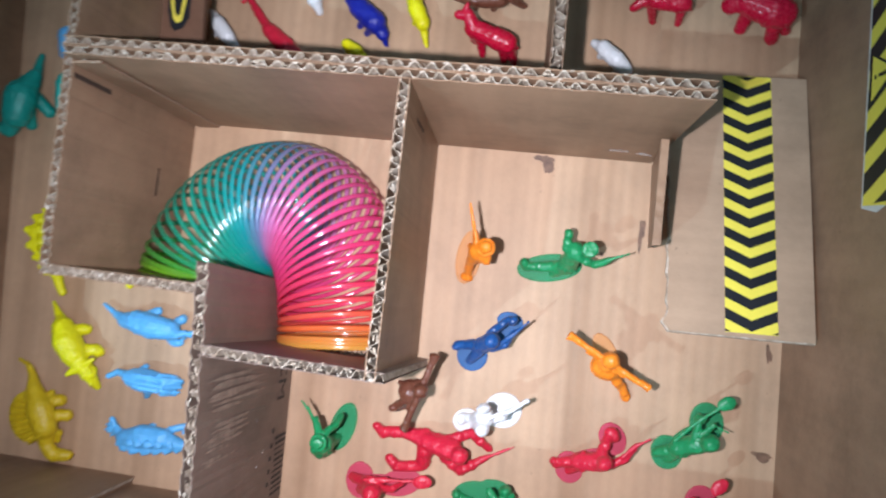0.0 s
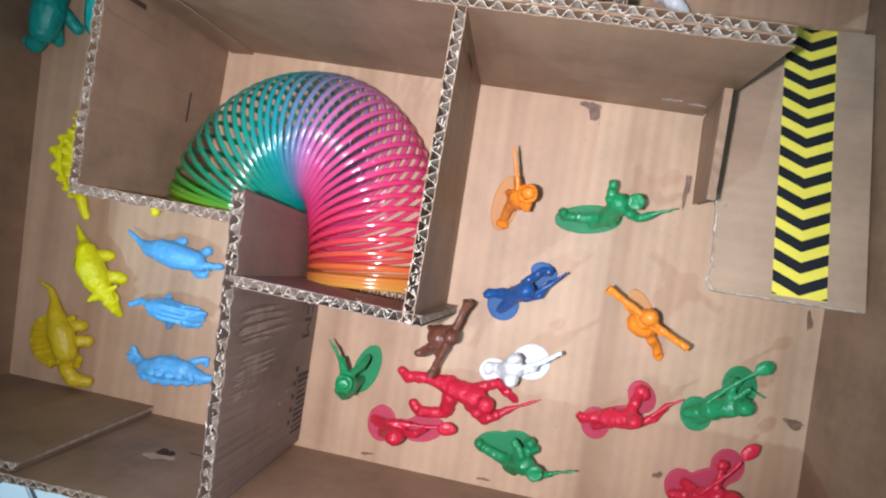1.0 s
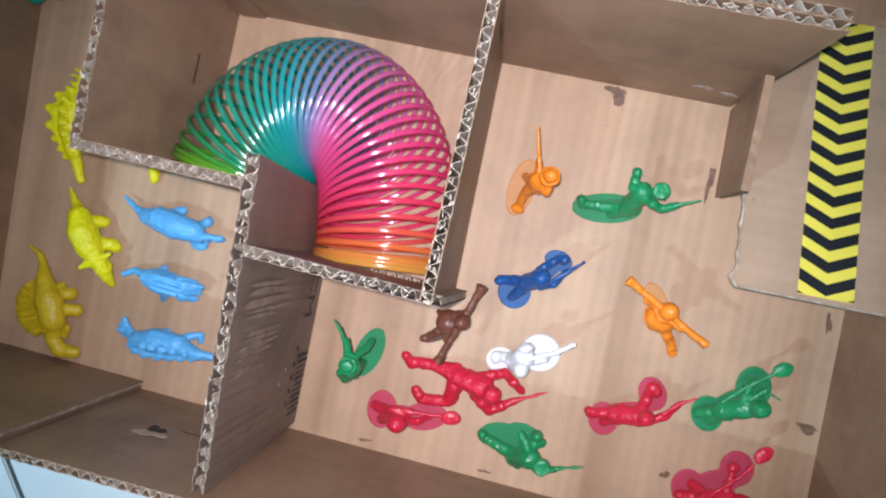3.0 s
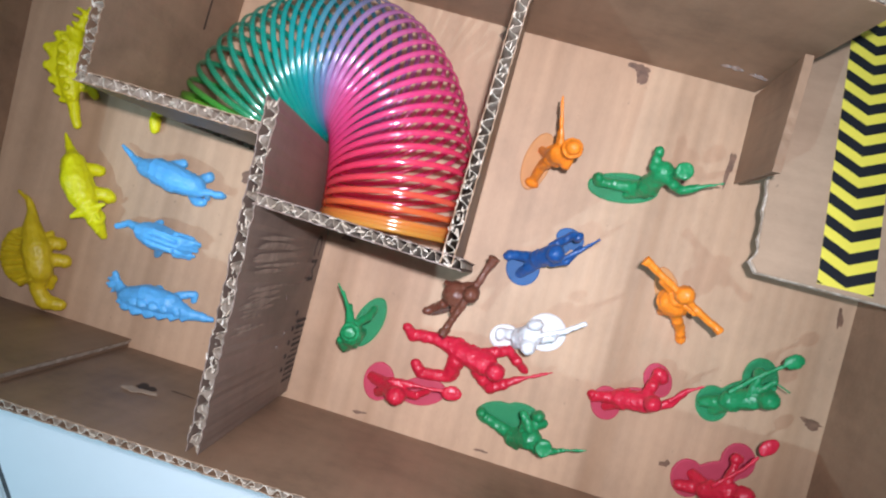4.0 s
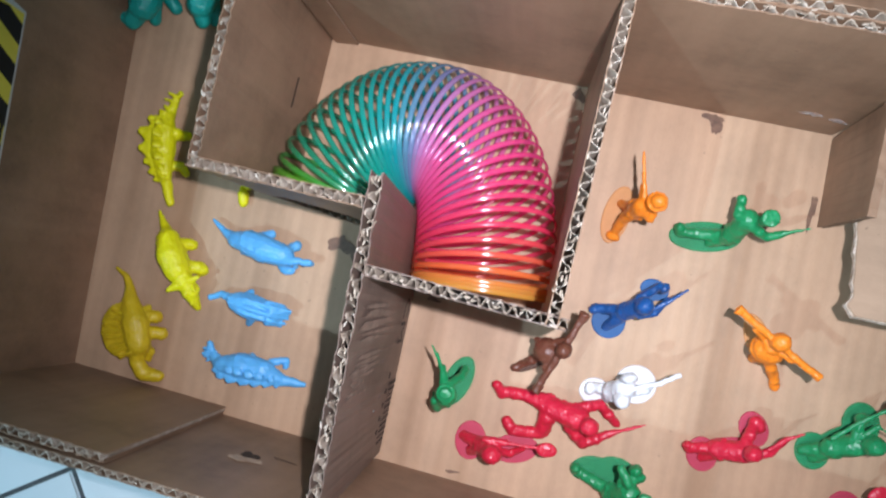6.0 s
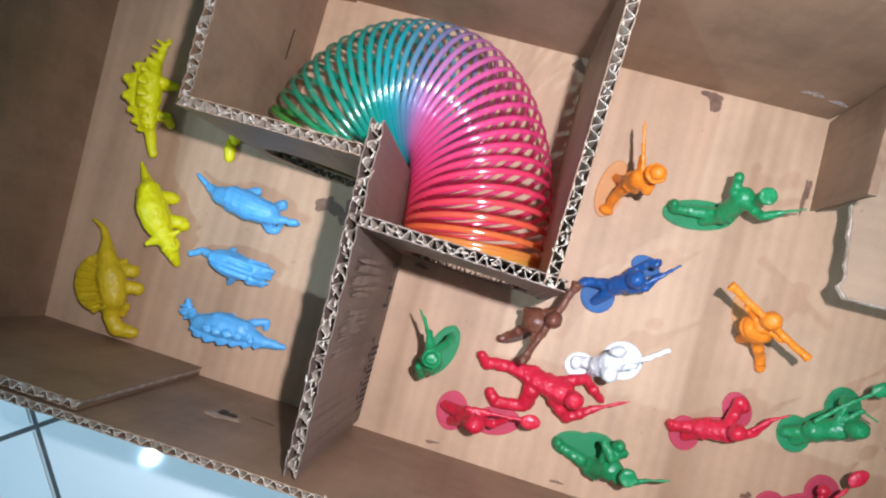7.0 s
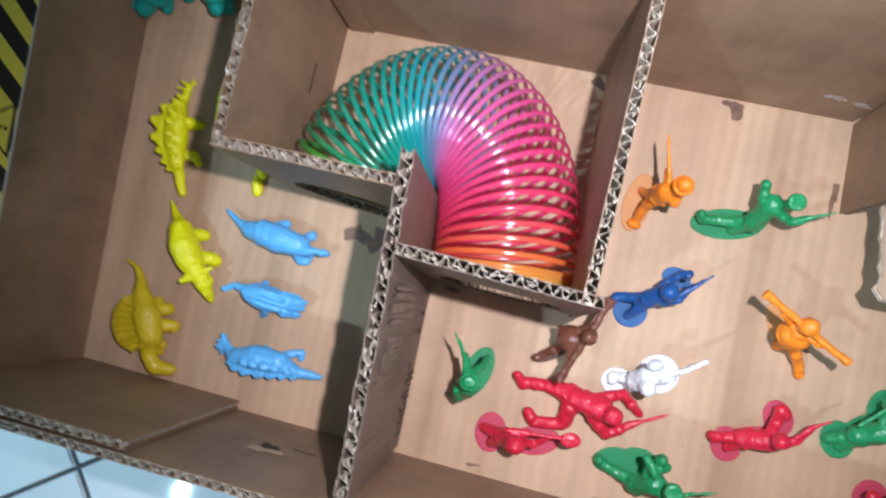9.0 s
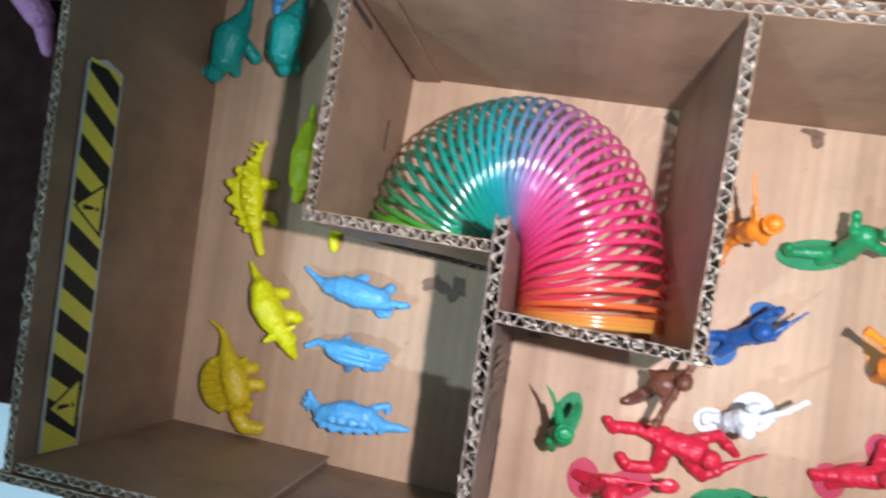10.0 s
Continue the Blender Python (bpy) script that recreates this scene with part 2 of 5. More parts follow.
def board(name, label, base, top, heights, thick=0.0034, layers=1, hole=None, rag=0.0007, z0=0.0, pitch=0.0048, category="cardboard wall",
          kind="", group="", seed=1, crush=0.0, mat=None, folded=False):
    """A sheet of corrugated board on its edge: paper faces and a wavy core. base, top: the ends of its right-hand face at foot and rim."""
    rnd = random.Random(seed)
    b0, b1, t0, t1 = (Vector((*p, 0)) for p in (*base, *top))
    length = (b1 - b0).length
    d = (b1 - b0).normalized()
    nrm = Vector((-d.y, d.x, 0))
    owner = thing(name, *((b0 + b1) / 2).xy, z0)
    tagged(owner, label, category, group, kind)
    h_at = lambda u: heights[0] + (heights[1] - heights[0]) * u / length

    def place(u, w, v):
        k = u / length
        lo, hi = b0.lerp(b1, k), t0.lerp(t1, k)
        p = lo.lerp(hi, w / max(h_at(u), 1e-6)) + nrm * v
        return (p.x, p.y, z0 + w)

    def spans(us):
        """Column runs with their low and high edges, cut open at the hole."""
        if hole is None:
            return [[(u, 0.0, None) for u in us]]
        c, zc, r = hole
        runs, low, high, before, after = [], [], [], [], []
        for u in us:
            if u <= c - r:
                before.append((u, 0.0, None))
            elif u >= c + r:
                after.append((u, 0.0, None))
            else:
                s = math.sqrt(max(0, r * r - (u - c) ** 2)) + rnd.uniform(-0.0006, 0.0006)
                low.append((u, 0.0, max(0.0005, zc - s)))
                high.append((u, zc + s, None))
        if before and low:
            before.append((low[0][0], 0.0, None))
        if after and low:
            after.insert(0, (low[-1][0], 0.0, None))
        return [r for r in (before, low, high, after) if len(r) > 1]

    step = pitch / 10
    for layer in range(layers):
        v0 = layer * (thick + 0.0002)
        phase = rnd.uniform(0, 6)
        for side in (0, 1):
            sheet = Sheets()
            n = max(4, int(length / (pitch / 3)))
            us = [length * i / n for i in range(n + 1)]
            va = v0 + (thick - PLY) * side
            wob = [rnd.uniform(-rag, rag * 0.6) for _ in us]
            bend = [rnd.uniform(-1, 1) * crush * 0.18 for _ in us]
            off = {u: (a, b) for u, a, b in zip(us, wob, bend)}
            for run in spans(us):
                rows = []
                for u, lo, hi in run:
                    a, bnd = off.get(u, (0, 0))
                    top_w = h_at(u) + a if hi is None else hi
                    rows.append((place(u, lo, va), place(u, top_w, va + bnd), place(u, top_w, va + PLY + bnd), place(u, lo, va + PLY)))
                sheet.strip(rows)
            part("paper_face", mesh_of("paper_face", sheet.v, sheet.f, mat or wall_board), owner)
        core = Sheets()
        n = int(length / step)
        us = [length * i / n for i in range(n + 1)]
        amp = (thick - 2 * PLY) / 2
        cut = {}
        slow = [rnd.uniform(-1, 1) for _ in range(int(length / pitch) + 3)]
        for u in us:
            k = u / pitch
            i = int(k)
            w = slow[i] + (slow[i + 1] - slow[i]) * (k - i)
            s = math.sin(6.2832 * k + phase + w * (0.5 + crush * 700))
            s = math.copysign(abs(s) ** 0.8, s)
            cut[u] = (v0 + thick / 2 + s * amp * (0.93 + 0.07 * w), -0.0002 + w * rag * 0.8 - abs(rnd.gauss(0, crush)))
        for run in spans(us):
            rows = []
            for u, lo, hi in run:
                v, dz = cut[u]
                top_w = h_at(u) + dz if hi is None else hi
                rows.append((place(u, lo, v - 0.00023), place(u, top_w, v - 0.00023), place(u, top_w, v + 0.00023), place(u, lo, v + 0.00023)))
            core.strip(rows)
        part("fluting", mesh_of("fluting", core.v, core.f, torn_board), owner, "pale wavy core of the cut board")
        if folded:
            # the paper of one face turned over the rim
            fold = Sheets()
            n = max(6, int(length / 0.003))
            rows = []
            for i in range(n + 1):
                u = length * i / n
                w, lift = h_at(u), rnd.uniform(0, 0.0011)
                rows.append((place(u, w - 0.007 + rnd.uniform(-0.001, 0.001), v0 - 0.0005), place(u, w + lift, v0 - 0.0003), place(u, w + lift * 0.4, v0 + thick + 0.0003), place(u, w - 0.004 + lift, v0 + thick + 0.0005)))
            fold.strip(rows)
            part("fold", mesh_of("fold", fold.v, fold.f, wall_board), owner, "scuffed brown paper folded over the rim")
            continue
        # frayed scraps of paper along the cut rim
        scraps = Sheets()
        for _ in range(int(length * (260 + 170000 * crush))):
            u = rnd.uniform(0.001, length - 0.003)
            w = h_at(u) + rnd.uniform(-0.0012, 0.0004)
            v = v0 + rnd.uniform(0.0002, thick - 0.0004)
            l, th, rise, side = rnd.uniform(0.0008, 0.0026), rnd.uniform(0.0003, 0.0007), rnd.uniform(-0.0004, 0.0014), rnd.uniform(-0.0009, 0.0009)
            scraps.strip([(place(u, w - th, v), place(u, w, v), place(u, w, v + th), place(u, w - th, v + th)),
                          (place(u + l, w - th + rise, v + side), place(u + l, w + rise, v + side), place(u + l, w + rise, v + side + th * 0.6), place(u + l, w - th + rise, v + side + th * 0.6))])
        tagged(part("torn_fibres", mesh_of("torn_fibres", scraps.v, scraps.f, torn_board), owner), kind="stuff")
    return owner


def slab(name, corners, z_lo, z_hi, mat, parent=None, label=""):
    """A flat plate over a polygon given anticlockwise."""
    n = len(corners)
    v = [(x, y, z_lo) for x, y in corners] + [(x, y, z_hi) for x, y in corners]
    f = [tuple(range(n))[::-1], tuple(range(n, 2 * n))] + [(i, (i + 1) % n, n + (i + 1) % n, n + i) for i in range(n)]
    me = mesh_of(name, v, f, mat)
    return part(name, me, parent, label) if parent else new(name, me)


def plate(name, frame_m, outline, lift, mat, parent, label=""):
    """A thin plate over an outline in the local x-y plane of frame_m, from 0 to lift."""
    n = len(outline)
    v = [tuple(frame_m @ Vector((x, y, z))) for z in (0, lift) for x, y in outline]
    f = [tuple(range(n))[::-1], tuple(range(n, 2 * n))] + [(i, (i + 1) % n, n + (i + 1) % n, n + i) for i in range(n)]
    me = mesh_of(name, v, f, mat)
    return part(name, me, parent, label) if parent else new(name, me)


def face_frame(origin, along, up):
    """A frame whose x runs along, y up and z out of a face."""
    x = Vector(along).normalized()
    z = x.cross(Vector(up)).normalized()
    y = z.cross(x)
    m = Matrix((x, y, z)).transposed().to_4x4()
    m.translation = origin
    return m


# ---- the room: tiled ground, unseen plain walls and ceiling added to bounce fill light ----
GROUND = -0.045
ground = new("ground", mesh_of("ground", [(-1.6, -1.6, GROUND - 0.03), (1.6, -1.6, GROUND - 0.03), (1.6, 1.6, GROUND - 0.03), (-1.6, 1.6, GROUND - 0.03),
                                          (-1.6, -1.6, GROUND - 0.0015), (1.6, -1.6, GROUND - 0.0015), (1.6, 1.6, GROUND - 0.0015), (-1.6, 1.6, GROUND - 0.0015)],
                               [(0, 1, 2, 3), (4, 5, 6, 7), (0, 1, 5, 4), (1, 2, 6, 5), (2, 3, 7, 6), (3, 0, 4, 7)], grout_grey))
tagged(ground, "white glazed floor tiles with dark grout lines", "floor", kind="structure")
for wname, c, s in (("wall_north", (0, 1.65, 1.2), (3.4, 0.1, 2.6)), ("wall_south", (0, -1.65, 1.2), (3.4, 0.1, 2.6)),
                    ("wall_east", (1.65, 0, 1.2), (0.1, 3.2, 2.6)), ("wall_west", (-1.65, 0, 1.2), (0.1, 3.2, 2.6)), ("ceiling", (0, 0, 2.55), (3.4, 3.4, 0.1))):
    bm = bmesh.new()
    bmesh.ops.create_cube(bm, size=1, matrix=Matrix.LocRotScale(c, None, s))
    me = bpy.data.meshes.new(wname)
    bm.to_mesh(me)
    bm.free()
    me.materials.append(room_paint)
    tagged(new(wname, me), "unseen pale room surface added to bounce fill light", "wall" if "wall" in wname else "ceiling", kind="structure")

# ---- the box: floor and four outer walls of corrugated board ----
box_floor = slab("floor", [(-0.2704, -0.2257), (0.2108, -0.2387), (0.2077, 0.2396), (-0.2849, 0.2601)], -0.0045, 0.0, floor_board)
tagged(box_floor, "brown corrugated cardboard floor of the maze box", "box floor", kind="structure")
OUT = dict(kind="structure", category="box wall", z0=GROUND, group="outer walls of the box")
board("wall_1", "brown cardboard box side with open wavy rim", ((0.2053, -0.2264), (-0.2637, -0.2112)), ((0.2152, -0.2223), (-0.2590, -0.2086)), (0.170, 0.170), seed=11, **OUT)
board("wall_2", "brown cardboard box side carrying hazard tape", ((-0.2512, -0.2112), (-0.2700, 0.2578)), ((-0.2510, -0.2079), (-0.2790, 0.2690)), (0.171, 0.171), seed=12, **OUT)
board("wall_3", "brown cardboard box side carrying hazard tape", ((0.1907, 0.2378), (0.1966, -0.2270)), ((0.2009, 0.2497), (0.2065, -0.2224)), (0.171, 0.170), seed=13, **OUT)
board("wall_4", "brown cardboard box side far behind the maze", ((-0.2819, 0.2580), (0.1971, 0.2376)), ((-0.2819, 0.2691), (0.2081, 0.2495)), (0.171, 0.171), seed=14, **OUT)
board("cardboard_liner", "extra layer of brown cardboard against the box side", ((-0.1592, -0.2093), (-0.2543, -0.2057)), ((-0.1560, -0.2071), (-0.2530, -0.2039)), (0.123, 0.124), seed=15, thick=0.0036, rag=0.0012,
      category="cardboard flap")

# ---- the inner walls of the maze ----
IN = dict(group="inner walls of the maze")
board("cardboard_partition", "double-layer brown cardboard partition with frayed fluted rim", ((-0.1446, 0.0010), (0.1209, -0.0026)), ((-0.1464, 0.0013), (0.1239, -0.0007)), (0.131, 0.130),
      thick=0.0039, layers=2, pitch=0.0066, seed=21, rag=0.0009, crush=0.00025, **IN)
board("cardboard_partition", "brown cardboard partition beside the dinosaur lane", ((-0.1476, -0.0897), (-0.1419, 0.1879)), ((-0.1473, -0.0898), (-0.1411, 0.1943)), (0.121, 0.131), thick=0.0044,
      seed=22, rag=0.0012, crush=0.0007, **IN)
board("cardboard_partition", "brown cardboard partition with round tunnel hole", ((-0.1517, -0.0927), (-0.0755, -0.1005)), ((-0.1519, -0.0923), (-0.0779, -0.0946)), (0.121, 0.126), thick=0.0044,
      seed=23, hole=(0.0405, 0.036, 0.031), rag=0.0009, crush=0.0007, **IN)
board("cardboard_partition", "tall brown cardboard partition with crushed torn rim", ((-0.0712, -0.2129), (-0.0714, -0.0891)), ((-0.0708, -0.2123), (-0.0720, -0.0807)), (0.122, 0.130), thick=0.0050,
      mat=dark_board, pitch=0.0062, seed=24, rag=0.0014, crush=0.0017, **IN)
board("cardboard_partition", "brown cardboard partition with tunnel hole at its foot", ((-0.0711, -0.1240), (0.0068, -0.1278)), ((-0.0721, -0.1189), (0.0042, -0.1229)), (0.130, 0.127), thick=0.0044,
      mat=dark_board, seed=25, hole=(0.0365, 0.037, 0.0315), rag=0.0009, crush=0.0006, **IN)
board("cardboard_partition", "brown cardboard partition between spring cell and soldiers", ((0.0007, -0.1275), (0.0009, -0.0013)), ((0.0009, -0.1227), (0.0040, -0.0001)), (0.127, 0.131), thick=0.0046,
      pitch=0.0056, seed=26, rag=0.0009, crush=0.0006, **IN)
board("cardboard_partition", "short leaning cardboard stub holding the ramp", ((0.1214, -0.0040), (0.1227, -0.0499)), ((0.1116, -0.0075), (0.1113, -0.0549)), (0.086, 0.086), thick=0.0030,
      seed=27, rag=0.0010, crush=0.0009, pitch=0.0066, folded=True, **IN)
board("cardboard_partition", "brown cardboard divider of the animal room", ((0.0627, 0.0071), (0.0622, 0.2366)), ((0.0647, 0.0105), (0.0645, 0.2416)), (0.104, 0.104), thick=0.0056,
      pitch=0.0062, seed=28, rag=0.0009, crush=0.0006, **IN)

# a creased strip of board in the corner of the spring cell
board("cardboard_strip", "narrow creased cardboard strip in the cell corner", ((-0.1434, -0.0012), (-0.1306, -0.0004)), ((-0.1443, -0.0012), (-0.1313, -0.0004)), (0.126, 0.126), thick=0.0010, pitch=0.02, seed=31, rag=0.0004,
      category="cardboard strip")

# ---- ramp of board with chevron tape ----
ramp_thing = thing("cardboard_ramp", 0.165, -0.02)
tagged(ramp_thing, "flat brown cardboard ramp with yellow-black chevron tape", "ramp")
rm = face_frame((0.1265, -0.0914, 0.0500), (0.9486, 0.0085, 0.0000), (-0.0037, 0.1373, -0.0380))
RL, RW = 0.1425, 0.0697
edge_rnd = random.Random(5)
left_edge = [(0.0008 + edge_rnd.uniform(-0.0004, 0.0003) - (0.0025 if i == 1 else 0), RL * i / 40) for i in range(40, 0, -1)]
outline = [(0.002, -0.001), (RW, -0.0015), (RW + 0.001, RL * 0.5), (RW + 0.0015, RL)] + left_edge
plate("board", rm @ Matrix.Translation((0, 0, -0.0034)), outline, 0.0033, flap_board, ramp_thing)
plate("torn_edge", rm @ Matrix.Translation((0, 0, -0.0030)), [(x - (edge_rnd.uniform(0, 0.0011) if x < 0.01 else 0), y - 0.0005 * (y < 0.0005)) for x, y in outline], 0.0022, torn_board, ramp_thing, "pale torn core of the board")
TX0, TX1 = 0.0278, 0.0525
tape_m = rm @ Matrix.Translation((0, 0, 0.0001))
plate("tape", tape_m, [(TX0, 0.0005), (TX1, 0.0005), (TX1 + 0.0002, RL - 0.0005), (TX0, RL - 0.0005)], 0.00015, tape_yellow, ramp_thing, "glossy yellow hazard tape")


def clip_y(points, lo, hi):
    """A convex outline cut to lo <= y <= hi."""
    for limit, sign in ((lo, 1), (hi, -1)):
        kept = []
        for (x0, y0), (x1, y1) in zip(points, points[1:] + points[:1]):
            a, b = sign * (y0 - limit), sign * (y1 - limit)
            if a >= 0:
                kept.append((x0, y0))
            if a * b < 0:
                k = a / (a - b)
                kept.append((x0 + (x1 - x0) * k, y0 + (y1 - y0) * k))
        points = kept
        if len(points) < 3:
            return []
    return points


PITCH = 0.01059
for i in range(-1, 15):
    y = 0.0015 + i * PITCH
    mid = (TX0 + TX1) / 2
    for xa, xb, ya, yb in ((TX0, mid, 0.0058, 0.0), (mid, TX1, 0.0, 0.0058)):
        q = [(xa, y + ya), (xb, y + yb), (xb, y + yb + 0.0054), (xa, y + ya + 0.0054)]
        q = clip_y(q, 0.0008, RL - 0.0008)
        if q:
            plate("chevron", tape_m @ Matrix.Translation((0, 0, 0.00016)), q, 0.00006, tape_black, ramp_thing, "black printed chevron")


# ---- hazard tape on the box sides: slanted bars and warning triangles ----
def hazard_tape(m, length, width, triangles, label, lean=1):
    owner = thing("hazard_tape", *m.translation.xy, m.translation.z)
    tagged(owner, label, "tape", "hazard tapes")
    ragged = [(0.0, -0.0008), (length, 0.0), (length + 0.003, width * 0.5), (length - 0.001, width), (0.001, width)]
    plate("backing", m, ragged, 0.00015, tape_edge, owner, "pale margin of the tape")
    a, b = 0.0012, width - 0.0016
    plate("strip", m @ Matrix.Translation((0, 0, 0.00016)), [(0.0008, a), (length - 0.001, a), (length + 0.001, b), (0.001, b)], 0.00006, tape_yellow, owner)
    step = 0.0186
    blocked = [t for t in triangles]
    k = 0
    while k * step < length + step:
        x = k * step + 0.003
        k += 1
        s = lean * 0.0115
        q = [(x, a), (x + 0.0098, a), (x + 0.0098 + s, b), (x + s, b)]
        q = [(yy, xx) for xx, yy in clip_y([(yy, xx) for xx, yy in q], 0.0008, length - 0.001)]
        if len(q) >= 3:
            plate("bar", m @ Matrix.Translation((0, 0, 0.00024)), q, 0.00005, tape_black, owner, "black slanted bar")
    for x in blocked:
        h, w = width * 0.42, width * 0.5
        c = width / 2
        tri = lambda r: [(x - w * r, c - h * r), (x + w * r, c - h * r), (x, c + h * r)]
        plate("warning_sign", m @ Matrix.Translation((0, 0, 0.00032)), tri(1.0), 0.00006, tape_black, owner, "black edge of a warning triangle")
        inner = plate("warning_field", m @ Matrix.Translation((0, 0, 0.0004)), tri(0.80), 0.00006, tape_yellow, owner, "yellow field of a warning triangle")
        plate("warning_mark", m @ Matrix.Translation((0, 0, 0.00048)), [(x - 0.0007, c - h * 0.3), (x + 0.0007, c - h * 0.3), (x + 0.0011, c + h * 0.4), (x - 0.0011, c + h * 0.4)], 0.00006, tape_black, owner,
              "black exclamation mark")
        plate("warning_dot", m @ Matrix.Translation((0, 0, 0.00048)), [(x - 0.0009, c - h * 0.62), (x + 0.0009, c - h * 0.62), (x + 0.0009, c - h * 0.45), (x - 0.0009, c - h * 0.45)], 0.00006, tape_black, owner,
              "black dot of the mark")
    return owner


def on_wall(base, top, h, z0, y, z, out):
    """The point of a leaning wall face at y and height z, moved out from it."""
    (bx0, by0), (bx1, by1) = base
    (tx0, ty0), (tx1, ty1) = top
    w = (z - z0) / h
    x0, y0, x1, y1 = bx0 + (tx0 - bx0) * w, by0 + (ty0 - by0) * w, bx1 + (tx1 - bx1) * w, by1 + (ty1 - by1) * w
    return Vector((x0 + (x1 - x0) * (y - y0) / (y1 - y0) + out, y, z))


LEFT = (((-0.2512, -0.2112), (-0.2700, 0.2578)), ((-0.2510, -0.2079), (-0.2790, 0.2690)), 0.171, GROUND)
RIGHT = (((0.1907, 0.2378), (0.1966, -0.2270)), ((0.2009, 0.2497), (0.2066, -0.2223)), 0.171, GROUND)
p0, p1, p2 = on_wall(*LEFT, -0.2042, 0.0865, 0.0006), on_wall(*LEFT, -0.0368, 0.0865, 0.0006), on_wall(*LEFT, -0.2026, 0.112, 0.0006)
hazard_tape(face_frame(p0, p1 - p0, p2 - p0), (p1 - p0).length, 0.0255, (0.019, 0.105), "yellow-black striped hazard tape on the box side")
p0, p1, p2 = on_wall(*RIGHT, 0.1365, 0.0780, -0.0006), on_wall(*RIGHT, -0.0303, 0.0780, -0.0006), on_wall(*RIGHT, 0.1379, 0.1035, -0.0006)
hazard_tape(face_frame(p0, p1 - p0, p2 - p0), (p1 - p0).length, 0.0255, (0.110,), "striped hazard tape with warning sign on cardboard", -1)

# ---- flap of board over the far left passage, with a scrap of hazard tape ----
flap = thing("cardboard_flap", -0.15, 0.08)
tagged(flap, "brown cardboard flap bridging the passage with tape scrap", "cardboard flap")
fm = face_frame((-0.1419, 0.0133, 0.0560), (0.9862, -0.0137, 0.0000), (0.0034, 0.0944, 0.0050))
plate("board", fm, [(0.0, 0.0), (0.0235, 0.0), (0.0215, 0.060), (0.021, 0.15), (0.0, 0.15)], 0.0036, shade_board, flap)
plate("tape", fm @ Matrix.Translation((0, 0, 0.0037)), [(0.0030, 0.034), (0.0052, 0.026), (0.0075, 0.0235), (0.0120, 0.0255), (0.0150, 0.031), (0.0145, 0.060), (0.0030, 0.060)], 0.0002, tape_black, flap, "torn end of black-yellow tape")
plate("bar", fm @ Matrix.Translation((0, 0, 0.0040)), [(0.0040, 0.0400), (0.0062, 0.0300), (0.0085, 0.0275), (0.0112, 0.0290), (0.0128, 0.0400), (0.0108, 0.0400), (0.0100, 0.0325), (0.0083, 0.0310), (0.0070, 0.0330), (0.0060, 0.0400)], 0.0001, tape_yellow, flap, "yellow printed bar")


# ---- the spring: a rainbow plastic coil bent into a U through both tunnel holes ----
def spring_paint(nt, bsdf):
    att = nt.nodes.new("ShaderNodeVertexColor")
    att.layer_name = "rainbow"
    fleck = noise_of(nt, 300)
    nt.links.new(mix(nt, att.outputs["Color"], (1, 1, 1), ramp(nt, fleck, [(0.5, (0, 0, 0)), (0.9, (0.06, 0.06, 0.06))])), bsdf.inputs["Base Color"])
    bsdf.inputs["Roughness"].default_value = 0.22
    bsdf.inputs["Coat Weight"].default_value = 1.0
    bsdf.inputs["Coat Roughness"].default_value = 0.12
    bump(nt, bsdf, noise_of(nt, 420, (1, 1, 1), 2.0, 0.5), 0.16, 0.0010)
    nt.links.new(bsdf.inputs["Normal"].links[0].from_socket, bsdf.inputs["Coat Normal"])
    bsdf.inputs["Coat IOR"].default_value = 2.1
    glow = nt.nodes.new("ShaderNodeBsdfTranslucent")
    clear = nt.nodes.new("ShaderNodeBsdfTransparent")
    nt.links.new(att.outputs["Color"], glow.inputs["Color"])
    nt.links.new(mix(nt, att.outputs["Color"], (1, 1, 1), 0.62), clear.inputs["Color"])
    first, second = node(nt, "ShaderNodeMixShader", Fac=0.28), node(nt, "ShaderNodeMixShader", Fac=0.42)
    nt.links.new(bsdf.outputs[0], first.inputs[1])
    nt.links.new(glow.outputs[0], first.inputs[2])
    nt.links.new(first.outputs[0], second.inputs[1])
    nt.links.new(clear.outputs[0], second.inputs[2])
    nt.links.new(second.outputs[0], nt.nodes["Material Output"].inputs["Surface"])


spring_plastic = material("clear_rainbow_plastic", spring_paint)
AX, AY, TUBE = -0.0737, -0.0835, 0.0338
APEX = 0.43
COILS, SEG = 39, 84
STOPS = [(0.0, (0.34, 0.62, 0.02)), (0.03, (0.10, 0.52, 0.05)), (0.07, (0.008, 0.44, 0.22)), (0.14, (0.004, 0.45, 0.29)), (0.26, (0.004, 0.50, 0.40)), (0.38, (0.012, 0.50, 0.54)), (0.46, (0.26, 0.36, 0.60)),
         (0.53, (0.80, 0.30, 0.64)), (0.62, (1.0, 0.16, 0.47)), (0.74, (1.0, 0.085, 0.33)), (0.88, (1.0, 0.07, 0.17)), (0.95, (1.0, 0.24, 0.07)), (1.0, (0.86, 0.50, 0.09))]


def rainbow(k):
    for (a, ca), (b, cb) in zip(STOPS, STOPS[1:]):
        if k <= b:
            f = (k - a) / (b - a)
            return tuple(x + (y - x) * f for x, y in zip(ca, cb)) + (1,)
    return STOPS[-1][1] + (1,)


